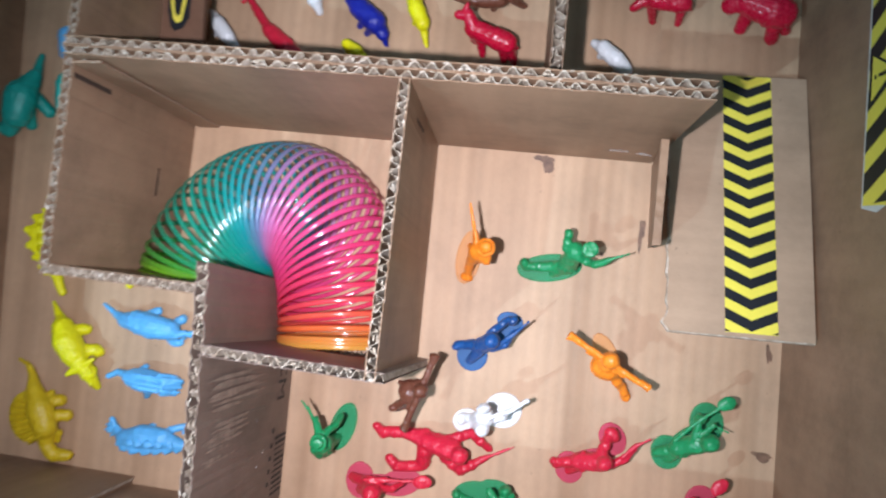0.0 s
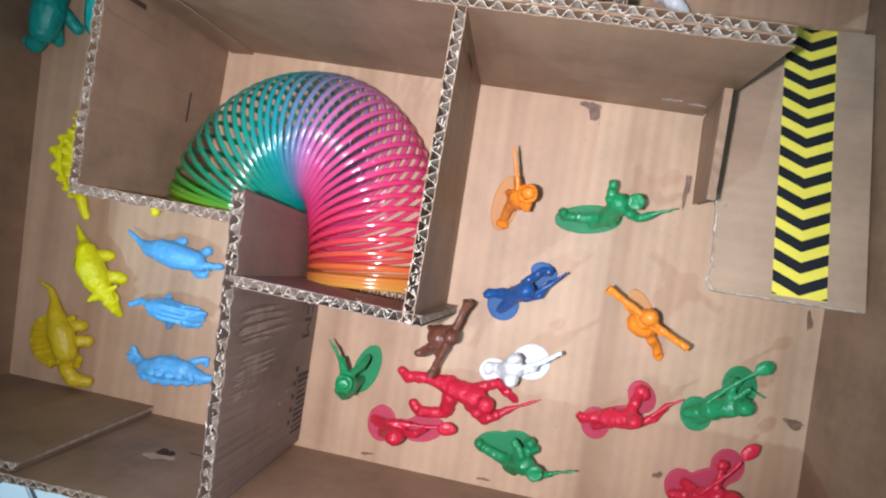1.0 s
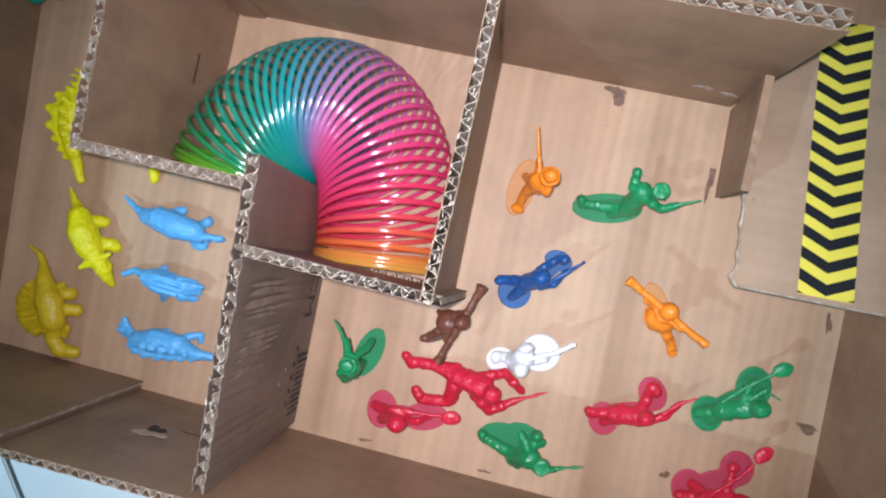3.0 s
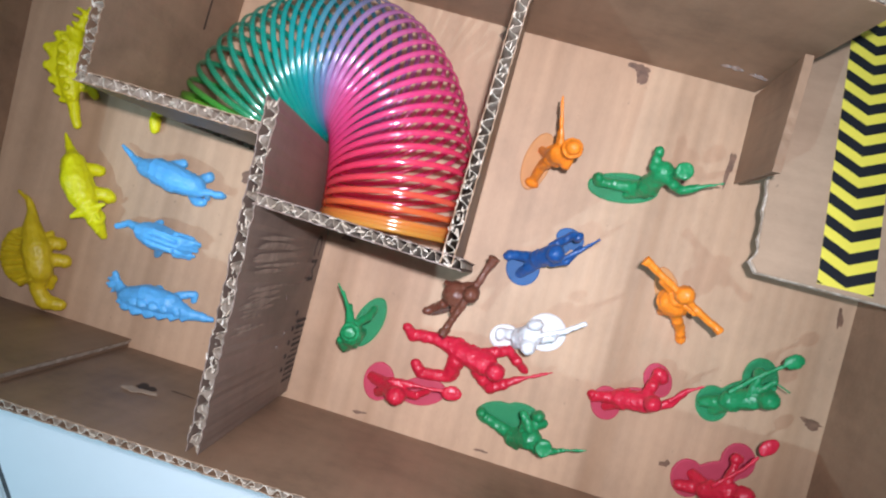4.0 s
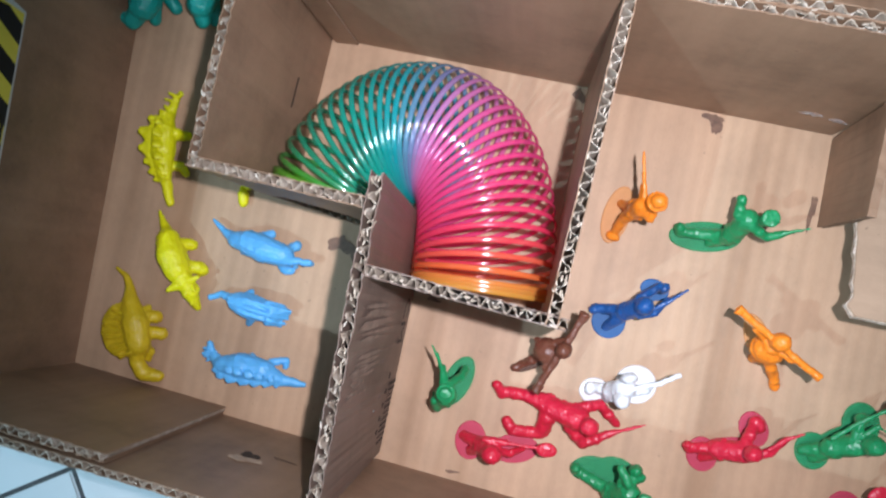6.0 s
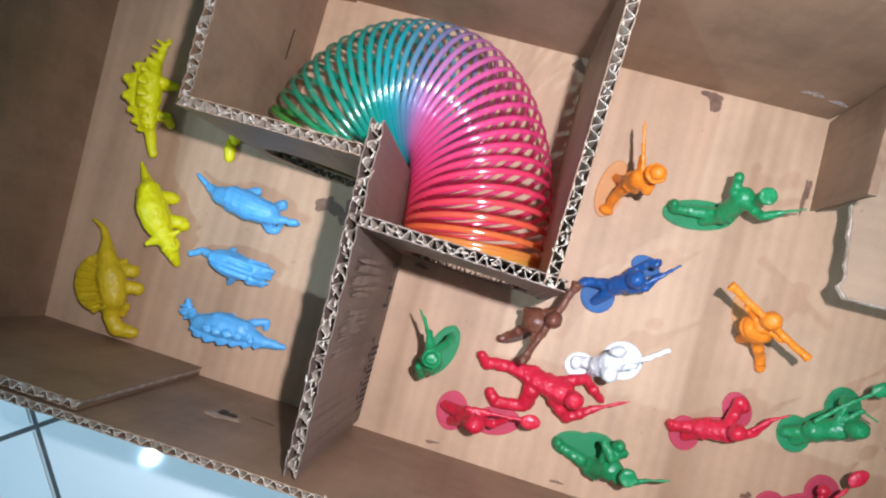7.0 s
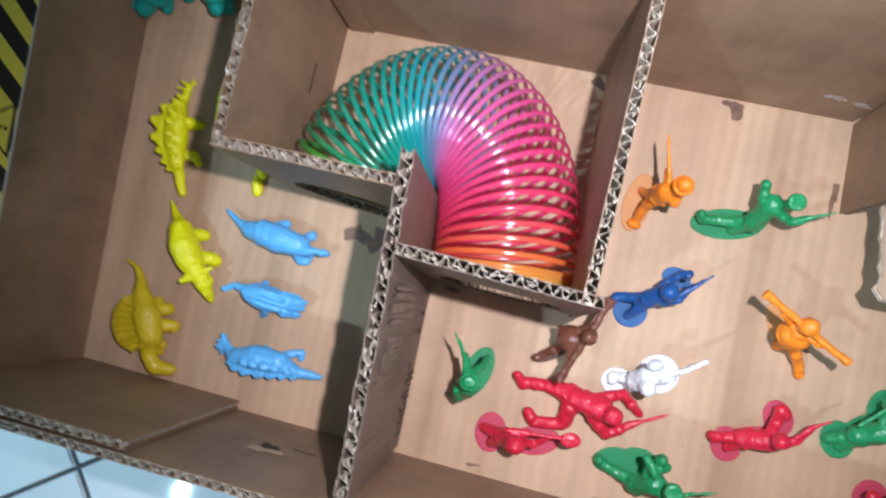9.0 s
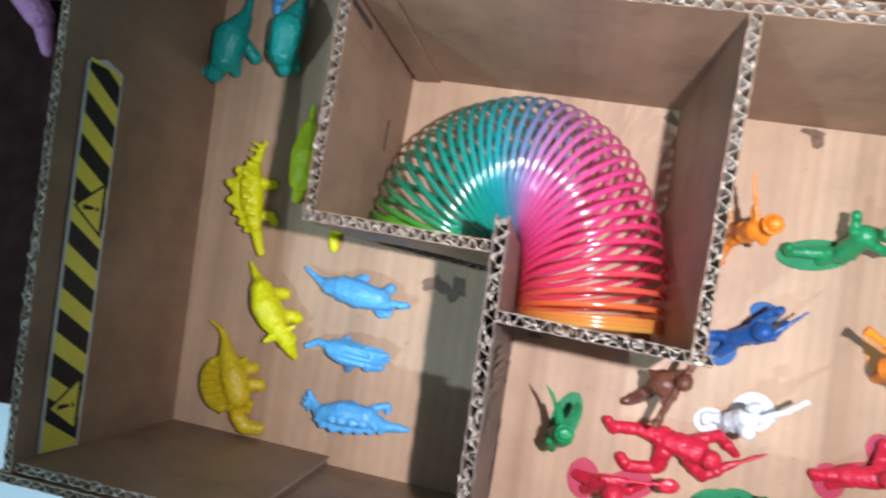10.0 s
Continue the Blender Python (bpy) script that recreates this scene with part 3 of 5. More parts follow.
def spring_path(k):
    """Inner side of the bent tube and the slant of its turn, at the share k of its length from the green end."""
    if k < APEX:
        g = 1 - k / APEX
        return Vector((AX - 0.0062 * g ** 0.7 + 0.0010 * (1 - g), AY + 0.0025 - 0.0120 * g * g, 0)), math.pi - math.pi / 2 * (1 - g) ** 0.75 - 0.03 * g
    f = (k - APEX) / (1 - APEX)
    return Vector((AX + 0.0010 + 0.0040 * f ** 0.6, AY + 0.0025 - 0.0385 * f ** 1.9, 0)), math.pi / 2 * (1 - f) ** 1.25 + 0.06 * f


def spread(n):
    """Share of the length at turn n: the first and last turns are packed together."""
    if n < 3:
        return 0.026 * n / 3
    if n > COILS - 3:
        return 1 - 0.026 * (COILS - n) / 3
    return 0.026 + 0.948 * (n - 3) / (COILS - 6)


samples = COILS * SEG
coil_rnd = random.Random(8)
wobble = [coil_rnd.uniform(-1, 1) for _ in range(COILS + 2)]
spring = thing("coil_spring", AX, AY)
tagged(spring, "translucent rainbow plastic coil spring bent into an arch", "coil spring")
for turn in range(COILS):
    verts, faces, tints = [], [], []
    for i in range(turn * SEG, (turn + 1) * SEG + 1):
        k = i / samples
        kk = spread(k * COILS) + 0.0009 * wobble[int(k * COILS)] * math.sin(math.pi * (k * COILS % 1))
        kk = min(1, max(0, kk))
        inner, lean = spring_path(kk)
        a = 2 * math.pi * i / SEG
        hd = Vector((math.sin(lean), -math.cos(lean), 0))
        c = inner + Vector((math.cos(lean), math.sin(lean), 0)) * TUBE
        side = Vector((hd.y, -hd.x, 0))
        sway = -0.0075 * min(1, kk / 0.10, (1 - kk) / 0.16)
        radial = side * math.cos(a) + Vector((0, 0, 1)) * math.sin(a)
        c = c + Vector((0, 0, TUBE + 0.0022))
        for dr, dt in ((-0.0006, -0.0007), (-0.0002, -0.0013), (0.0002, -0.0013), (0.0006, -0.0007), (0.0006, 0.0007), (0.0002, 0.0013), (-0.0002, 0.0013), (-0.0006, 0.0007)):
            verts.append(tuple(c + radial * (TUBE + dr) + hd * (dt + sway * math.sin(a))))
            tints.extend(rainbow(kk))
        if i > turn * SEG:
            b = len(verts) - 8
            for j in range(8):
                faces.append((b - 8 + j, b - 8 + (j + 1) % 8, b + (j + 1) % 8, b + j))
    me = mesh_of("coil", verts, faces, spring_plastic, True)
    me.color_attributes.new("rainbow", "FLOAT_COLOR", "POINT").data.foreach_set("color", tints)
    part("coil", me, spring)


# ---- moulded toys ----
def limb(x0, y0, z0, r0, x1, y1, z1, r1):
    return ("limb", Vector((x0, y0, z0)) / 1000, r0 / 1000, Vector((x1, y1, z1)) / 1000, r1 / 1000)


def ball(x, y, z, rx, ry, rz, turn):
    return ("ball", Vector((x, y, z)) / 1000, (rx / 1000, ry / 1000, rz / 1000), radians(turn))


def leaf(x0, y0, z0, x1, y1, z1, w):
    return ("leaf", Vector((x0, y0, z0)) / 1000, Vector((x1, y1, z1)) / 1000, w / 1000)


def tube(x0, y0, z0, r0, x1, y1, z1, r1):
    return ("tube", Vector((x0, y0, z0)) / 1000, r0 / 1000, Vector((x1, y1, z1)) / 1000, r1 / 1000)


def disc(x, y, z, r, h):
    return ("disc", Vector((x, y, z)) / 1000, r / 1000, h / 1000)


def foot(x, y, rx, ry, turn):
    return ("foot", Vector((x, y, 0)) / 1000, (rx / 1000, ry / 1000), radians(turn))


def fused(bm, voxel, rounds):
    """The skin round all that bm holds, as a new bmesh."""
    me = bpy.data.meshes.new("rough")
    bm.to_mesh(me)
    bm.free()
    ob = new("rough", me)
    fuse = ob.modifiers.new("fuse", "REMESH")
    fuse.mode, fuse.voxel_size = "VOXEL", voxel
    ease = ob.modifiers.new("ease", "SMOOTH")
    ease.factor, ease.iterations = 0.5, rounds
    out = bmesh.new()
    out.from_object(ob, bpy.context.evaluated_depsgraph_get())
    bpy.data.objects.remove(ob)
    bpy.data.meshes.remove(me)
    return out


def figure(name, label, category, group, mat, x, y, pieces, z=0.0, voxel=0.00052):
    """One moulded toy: limbs and swellings run together into a single skin, with folds and small gear, on its thin base."""
    soldier = name == "toy_soldier"
    rnd = random.Random(int(x * 7 + y))
    bm, flat = bmesh.new(), bmesh.new()

    def lump(c, r, turn=0.0, fine=2):
        bmesh.ops.create_icosphere(bm, subdivisions=fine, radius=1, matrix=Matrix.LocRotScale(c, Euler((0, 0, turn)), r))

    for p in pieces:
        if p[0] == "limb":
            _, a, ra, b, rb = p
            ra, rb = (r * (1.0 if not soldier else 0.76 if r > 0.0055 else 0.70) for r in (ra, rb))
            axis = b - a
            turn = axis.to_track_quat("Z", "Y").to_matrix().to_4x4() if axis.length > 1e-6 else Matrix()
            for q, r in ((a, ra), (b, rb)):
                bmesh.ops.create_icosphere(bm, subdivisions=2, radius=r, matrix=Matrix.Translation(q))
            bmesh.ops.create_cone(bm, cap_ends=True, segments=14, radius1=ra, radius2=rb, depth=max(axis.length, 1e-5), matrix=Matrix.Translation((a + b) / 2) @ turn)
            if soldier and rb > 0.0048:
                for i in range(7):
                    t = 6.283 * i / 7 + rnd.uniform(-0.3, 0.3)
                    lump(a.lerp(b, 0.25) + Vector((math.cos(t), math.sin(t), 0)) * ra * 0.98, (0.0017, 0.0012, 0.0021), t + 1.57)
                lump(b + Vector((0, 0, rb * 0.45)) - axis.normalized() * 0.002, (rb * 0.6, rb * 0.5, 0.003), rnd.uniform(0, 3))
            elif soldier and 0.0024 < ra < 0.0040 and axis.length > 0.006:
                mid = a.lerp(b, 0.5)
                lump(mid + Vector((0, 0, ra * 0.3)), (ra * 1.08, ra * 1.08, ra * 0.95))
        elif p[0] == "leaf":
            _, a, b, w = p
            axis = b - a
            half = axis.length * 0.55
            made = bmesh.ops.create_icosphere(bm, subdivisions=3, radius=1)["verts"]
            m = Matrix.Translation((a + b) / 2) @ axis.to_track_quat("X", "Z").to_matrix().to_4x4()
            for v in made:
                q = v.co.x
                pinch = max(0.12, (1 - abs(q)) ** 0.22 * (1.12 - 0.35 * q))
                v.co = m @ Vector((q * half, v.co.y * w * pinch, v.co.z * 0.0010))
        elif p[0] == "tube":
            _, a, ra, b, rb = p
            axis = b - a
            bmesh.ops.create_cone(bm, cap_ends=True, segments=16, radius1=ra, radius2=rb, depth=axis.length, matrix=Matrix.Translation((a + b) / 2) @ axis.to_track_quat("Z", "Y").to_matrix().to_4x4())
        elif p[0] == "disc":
            _, c, r, h = p
            bmesh.ops.create_cone(bm, cap_ends=True, segments=28, radius1=r, radius2=r * 0.9, depth=h, matrix=Matrix.Translation(c))
        elif p[0] == "ball":
            _, c, r, turn = p
            lump(c, r, turn, 3)
            if soldier and c.z > 0.018 and r[2] > 0.0039:
                lump(c - Vector((0, 0, r[2] * 0.35)), (r[0] * 1.12, r[1] * 1.12, 0.0012), turn, 3)
        else:
            _, c, (rx, ry), turn = p
            m = Matrix.Translation(c + Vector((0, 0, 0.0007))) @ Matrix.Rotation(turn, 4, "Z") @ Matrix.Diagonal((rx * 1.08, ry * 1.08, 1, 1))
            bmesh.ops.create_cone(flat, cap_ends=True, segments=36, radius1=1, radius2=0.97, depth=0.0014, matrix=m)
    based = len(flat.verts) > 0
    low = 0.0 if based else min(v.co.z for v in bm.verts)
    for v in bm.verts:
        v.co.z = max(v.co.z - low, 0.0004 if based else 0.0)
    skin = fused(bm, voxel, 1)
    skin.normal_update()
    size, deep = (0.0034, 0.00045) if soldier else (0.0034, 0.00032)
    shift = Vector((x, y, 0)) * 0.013
    for v in skin.verts:
        q = v.co / size + shift
        v.co += v.normal * (noise.noise(q) * deep + noise.noise(q * 2.6) * deep * 0.6)
    base_mat = BASES.get(mat)
    if based:
        plinth = fused(flat, 0.00048, 1)
        me_disc = bpy.data.meshes.new("disc")
        plinth.to_mesh(me_disc)
        plinth.free()
        n = len(skin.faces)
        skin.from_mesh(me_disc)
        bpy.data.meshes.remove(me_disc)
        skin.faces.ensure_lookup_table()
        for f in skin.faces[n:]:
            f.material_index = 1
    else:
        flat.free()
    for f in skin.faces:
        f.smooth = True
    low = min(v.co.z for v in skin.verts)
    for v in skin.verts:
        v.co.z -= low
    me = bpy.data.meshes.new(name)
    skin.to_mesh(me)
    skin.free()
    me.materials.append(mat)
    if based:
        me.materials.append(base_mat or mat)
    ob = new(name, me)
    ob.location = (x / 1000, y / 1000, z)
    return tagged(ob, label, category, group)


figure("toy_soldier", "orange plastic toy soldier standing with raised rifle on oval base", "toy soldier", "toy soldiers in the maze", orange_plastic, 29.2, -65.7, [
    foot(-4.9, 2, 14.6, 6.7, 82.4), limb(-4.8, -8.6, 2, 3.2, -2.4, -0.9, 16, 3.8), limb(-2.4, -0.9, 16, 4, 1, 1.7, 26, 4.6), limb(-3.9, 7.9, 2, 3.2, 0.9, 2.5, 24, 4.2),
    limb(1, 2.6, 26, 6, 2.5, 3.5, 40, 6.5), disc(6.8, 5.2, 52, 5, 1.8), ball(6.9, 5.3, 54, 3.3, 3.3, 3.4, 15.1), ball(5.6, 4.8, 46, 3.6, 3.6, 4.5, 16.1),
    limb(2.6, 1.7, 42, 3, 7.2, -1.5, 37, 2.8), limb(7.2, -1.5, 37, 2.6, 8.4, 2.6, 42, 2), limb(1.6, 5.6, 42, 3, 0.6, 12.4, 42, 2.6), limb(2.6, 2.8, 44, 1.9, 0.7, 12.5, 45, 1.7),
    limb(0.7, 11.6, 45, 1.6, -3.1, 27.2, 48, 0.8), ball(-4.8, -9.5, 3, 3.8, 2.6, 3, -13.4),])
figure("toy_soldier", "green plastic toy soldier kneeling and aiming rifle on oval base", "toy soldier", "toy soldiers in the maze", green_plastic, 76.8, -63.1, [
    foot(-6.8, -2.8, 16.9, 7.3, 9), foot(-17.4, -3.7, 7, 4.4, 7.8), limb(-20.2, -3.4, 5, 3.6, -5.5, -2.3, 8, 4.2), limb(-5.5, -2.3, 8, 4.2, 1.4, -1.1, 12, 5),
    limb(-4.7, -5.5, 4, 3.6, 1.5, -2.9, 14, 4.6), limb(1.5, -2, 14, 6, 4.8, 5.8, 30, 7), limb(0, 6.8, 30, 3.6, 0.8, 14.3, 28, 3.2), ball(0.8, 15.3, 28, 2.4, 2.2, 3, 15.4),
    disc(11.1, 6.6, 43, 4.4, 2.2), ball(10.9, 6.3, 38, 3.2, 2.9, 4, 16.1), limb(5.9, 3, 32, 3.6, 15.4, -0.2, 27, 3), limb(15.4, -0.2, 27, 3, 22.2, 2.8, 30, 2.2),
    limb(15.4, -0.2, 28, 1.8, 22.2, 2.9, 31, 1.6), limb(22.2, 2.9, 31, 1.2, 31.8, 6.8, 34, 0.7), ball(-21.1, -1.4, 6, 2.6, 2.9, 4, 15.9),])
figure("toy_soldier", "blue plastic toy soldier kneeling with rifle on twin oval bases", "toy soldier", "toy soldiers in the maze", navy_plastic, 40.1, -109.7, [
    foot(-8.8, -8.9, 8.2, 8.5, 16.8), foot(10.7, 11.8, 7, 5, -9.2), foot(2, 1, 11.7, 3.5, 36.6), limb(-17.5, -3.6, 5, 3.4, -4.4, -2.2, 12, 4.4),
    limb(-9.6, -11.7, 3, 3.6, -3.4, -4.1, 13, 4.6), limb(-4.3, -3, 14, 5.5, 1.9, 1.6, 24, 6.5), ball(2.3, 2.3, 36, 4.2, 4.2, 4.4, 16.1),
    limb(2.8, -2.5, 22, 3.2, 9.7, 0.6, 24, 3), limb(9.7, 0.6, 24, 2.8, 13.7, 7.6, 27, 2.2), limb(0.9, 5.5, 24, 3.2, 9.5, 13.1, 20, 3), ball(12.4, 12.9, 18, 3.3, 2.2, 3, 46),
    limb(5.9, -0.2, 27, 1.8, 14.8, 7.8, 29, 1.6), limb(14.8, 7.8, 29, 1.2, 20.7, 13.8, 32, 0.8), ball(-17.5, -4.6, 5, 2.9, 2.3, 3.4, 16.3),])
figure("toy_soldier", "orange plastic toy soldier shouldering a long bazooka tube", "toy soldier", "toy soldiers in the maze", orange_plastic, 102.7, -117.6, [
    foot(2.8, 5.8, 5.8, 12.8, 28.3), tube(-21.9, 17.7, 46.4, 2.5, -18.1, 15.8, 46, 1.9), tube(-18.1, 15.8, 46, 1.7, 16, -3.1, 42.4, 1.7),
    tube(15, -2.1, 42.4, 1.8, 19.9, -5.1, 42, 2.3), limb(3.5, -0.9, 16, 5.4, -0.8, 5.3, 36, 7), ball(-0.9, 2.1, 32, 7.5, 5.9, 6, -18.9),
    ball(-0.5, 7, 46, 4.4, 4.1, 4.6, 16.1), limb(3.5, -1.8, 18, 4, 11.1, -9.3, 8, 3.6), limb(11.1, -9.3, 8, 3.6, 14, -14.6, 3, 3.4),
    limb(1.6, -0.8, 18, 4, 1.2, -3.7, 4, 3.4), ball(3.1, -2.7, 4, 3.5, 2.3, 3, 15.9), limb(0.2, 4.3, 36, 3.2, 7.1, 0.7, 40, 2.8), limb(-3.8, 7.3, 36, 3.2, -10.4, 10.6, 42, 2.8),
    ball(14, -14.6, 3, 3.2, 2.6, 3, -65.2),])
figure("toy_soldier", "dark brown plastic toy soldier holding a long launcher tube", "toy soldier", "toy soldiers in the maze", brown_plastic, 1.7, -140.5, [
    foot(-5, -9, 8.8, 2.7, 31.9), tube(13.7, 24, 47, 2.9, 12.6, 20, 46, 2), tube(12.6, 20, 46, 1.8, 6.5, 2.8, 42, 1.8), tube(6.5, 2.8, 41, 1.8, 0.3, -14.7, 34, 1.8),
    tube(1.3, -13.7, 34, 1.9, -0.8, -17.8, 33, 2.6), limb(-1.4, -0.9, 16, 5, 3.2, 3.2, 32, 6.6), ball(1.3, 2.3, 34, 6.5, 6.1, 6, -14.7),
    ball(7.7, 5.1, 46, 3.7, 3.7, 4.6, 13.7), limb(-1.4, -2, 15, 3.6, -7.8, -8.6, 6, 2.9), limb(-7.8, -8.6, 6, 3, -10.9, -10.8, 3.4, 3),
    ball(-11.9, -11.8, 3, 2.9, 2.3, 3, 35.5), limb(-1.7, 5.3, 34, 3, -4.8, 6, 30, 2.6), ball(-4.9, 5.9, 29, 1.7, 1.7, 2.6, 14.4), limb(4.3, 7.4, 36, 2.8, 9.5, 9.8, 42, 2.4),
    limb(3.3, -0.7, 34, 2.8, 1.4, -5.6, 36, 2.4),])
figure("toy_soldier", "white plastic toy soldier crouching with rifle on round bases", "toy soldier", "toy soldiers in the maze", white_plastic, 40.4, -151.4, [
    foot(-8.9, -4, 7.3, 6.4, 15.9), foot(10.8, 4, 9.9, 9.3, 15.9), foot(1, -2, 11.7, 4.1, 11.8), limb(-10.7, -1.7, 4, 3.6, -1.5, -1.2, 12, 4.6),
    limb(-2.8, -5.8, 3, 3.6, -0.5, -2, 14, 4.6), limb(-2.4, -0.9, 16, 6, 2, 4, 30, 7), ball(1.2, -1.7, 34, 3.7, 3.7, 4, 16.1), ball(1.4, 9.7, 40, 3.7, 2.6, 4.2, 14.7),
    limb(4, 1.9, 28, 3.2, 11.9, 5.1, 30, 2.6), limb(11.9, 5.1, 30, 2.4, 13, 8.3, 34, 2), limb(4.2, 4.3, 34, 1.9, 14, 9.4, 36, 1.6), tube(13.1, 8.4, 36, 1.3, 23.9, 16.6, 39, 1.2),
    ball(-11.7, -2.7, 5, 2.9, 3.5, 3, 15.9),])
figure("toy_soldier", "green plastic toy soldier standing guard with upright rifle", "toy soldier", "toy soldiers in the maze", green_plastic, -42.5, -168.7, [
    foot(4, 2, 13.4, 6.7, 73.7), limb(-4, -13.1, 3, 4, -0.3, -7, 18, 4.4), limb(2.1, -3.9, 3, 3.6, 1.7, -3.9, 18, 4.4), limb(-0.2, -4.8, 20, 6.4, 2.5, -0.5, 38, 7),
    disc(3, 2.2, 49, 4.8, 1.8), disc(3.1, 2.3, 50.5, 3, 3.4), ball(1.9, 1, 46, 2.8, 2.8, 4, 16.6), limb(2.7, 4.6, 40, 3, 7.4, 9.2, 32, 2.8),
    limb(7.4, 9.2, 32, 2.6, 8.2, 12.8, 26, 2.4), limb(0.7, 4.6, 40, 3.2, -1.2, 12.8, 42, 2.2), limb(-2.2, 12.9, 43, 1.6, -7.9, 22.3, 48, 0.7),
    limb(-0.2, 8.8, 42, 1.8, -5, 19.1, 46, 0.9), limb(-2.7, -4.9, 34, 3, -1, -9.5, 26, 3),])
figure("toy_soldier", "red plastic toy soldier crawling flat with rifle ahead", "toy soldier", "toy soldiers in the maze", red_plastic, 13.7, -172.6, [
    limb(-31.7, 9.6, 9, 3.6, -27.8, 5.4, 6, 4.4), limb(-27.8, 6.4, 6, 4.4, -16.7, 7.5, 7, 4.6), limb(-16.7, 7.5, 7, 4.6, -6.6, 6.7, 10, 6), limb(-6.6, 6.7, 10, 6.4, 2.4, 3.9, 13, 7.2),
    limb(-22.7, -7.6, 8, 4, -18.8, -11.8, 6, 4.6), limb(-18.8, -11.8, 6, 4.4, -4.7, -9.6, 7, 4.8), limb(-4.7, -9.6, 7, 5, -2.6, 0.8, 11, 6.4),
    limb(-1.6, 4.9, 12, 7.2, 11.5, 3.2, 16, 8.4), ball(16.8, 1.7, 24, 4.6, 4.4, 4.8, 15.8), limb(9.5, 8.1, 15, 4.2, 21.3, 12, 12, 3.8),
    limb(21.3, 12, 12, 3.8, 32, 3.5, 5, 3), limb(8.4, -2.1, 13, 4.8, 17.3, -9.4, 8, 4.6), limb(17.3, -9.4, 8, 4.2, 28.2, -2.3, 9, 3),
    limb(24.2, -5.3, 9, 2.4, 31.2, -0.2, 10, 2.2), limb(31.2, -0.2, 10, 1.6, 45, 7, 11, 0.9),])
figure("toy_soldier", "red plastic toy soldier kneeling with shovel on pink bases", "toy soldier", "toy soldiers in the maze", red_plastic, -14.4, -194, [
    foot(-11.1, -1.1, 7.6, 9.6, 5.3), foot(12.1, 0, 11.7, 7, 15.9), foot(0, -2.1, 10.2, 5.2, 6.6), limb(-14.9, 1.2, 4, 3.8, -5.5, 0.8, 12, 4.8),
    limb(-9.9, -6, 3, 3.8, -3.5, -0.1, 14, 4.8), limb(-4.5, 0.9, 14, 6, 1, 0.6, 24, 6.6), ball(1.3, 1.2, 33, 4.8, 4.3, 4.6, 15.8),
    limb(3, 2.6, 24, 3.2, 9.8, 0.2, 18, 2.8), limb(-1, 5.7, 24, 3, 7, 6.7, 24, 2.4), limb(-4, 5.7, 25, 1.5, 23, 7.8, 24, 1.2), ball(27, 7.9, 24, 5.2, 3.6, 1.6, 8.3),
    limb(9.7, 0.2, 17, 2.6, 15.9, 5.6, 22, 2.2),])
figure("toy_soldier", "green plastic toy soldier kneeling behind rifle on wide base", "toy soldier", "toy soldiers in the maze", green_plastic, 49.7, -196.7, [
    foot(-12, 2, 9.9, 6.1, 15.9), foot(1, 3.1, 9.9, 7.3, -7.9), limb(-18.8, 0.2, 4, 3.6, -2.6, -4.4, 9, 4.8), limb(-7.8, -4.9, 3, 3.6, -0.5, -4.2, 12, 4.8),
    limb(-1.6, -5.4, 10, 6, 5.8, -0.3, 24, 7), limb(1.8, 4.8, 24, 3, 9.6, 7.6, 20, 4), ball(6.6, 10.7, 22, 3.3, 2.7, 4, 15.8), disc(10.3, 0.9, 40, 4.2, 2.4),
    ball(10.2, -0.4, 36, 3.2, 2.9, 4, 16.1), limb(3, 5.2, 30, 3.2, -1.1, 11.1, 28, 3), limb(-1.1, 11.1, 28, 1.5, 1.6, -9.1, 14, 1.3), limb(8.9, -4.1, 27, 3, 17.9, -1.9, 28, 2.2),
    limb(13, -3.9, 29, 1.7, 20.9, 0.3, 31, 1.4), limb(20.9, 0.3, 31, 1, 30.8, 3.6, 33, 0.7), ball(-19.8, 1.3, 5, 2.6, 2.9, 4, 15),])
figure("toy_soldier", "red plastic toy soldier lying prone with rifle on pink bases", "toy soldier", "toy soldiers in the maze", red_plastic, 102.6, -165.2, [
    foot(-12.6, -9, 7.3, 8.2, 15.9), foot(9.6, 9.1, 6.7, 8.5, 30.1), foot(-1, -2, 13.1, 4.1, 15.9), limb(-20.4, -6.7, 5, 3.8, -9.5, -3.4, 9, 4.6),
    limb(-12.5, -9.8, 3, 3.8, -6.5, -4.3, 10, 4.6), limb(-8.5, -3.3, 10, 6, 3.4, -0.8, 16, 7), ball(2.9, 1.1, 30, 4, 3.8, 4.4, 15.8), limb(2.4, 3.2, 16, 4, 6, 10.8, 11, 4.2),
    ball(7.9, 12.7, 10, 4.5, 4, 3, -44), limb(8.3, -1.8, 16, 3.2, 15.1, 2.2, 16, 3), limb(15.1, 2.2, 16, 2.8, 18.9, 8.3, 18, 2.2), limb(13.2, 3.3, 18, 1.8, 19.9, 10.4, 19, 1.6),
    limb(19.9, 10.4, 19, 1.3, 26.6, 14.5, 21, 0.8), ball(-21.4, -5.7, 5, 2.6, 2.3, 3.6, 16.3),])
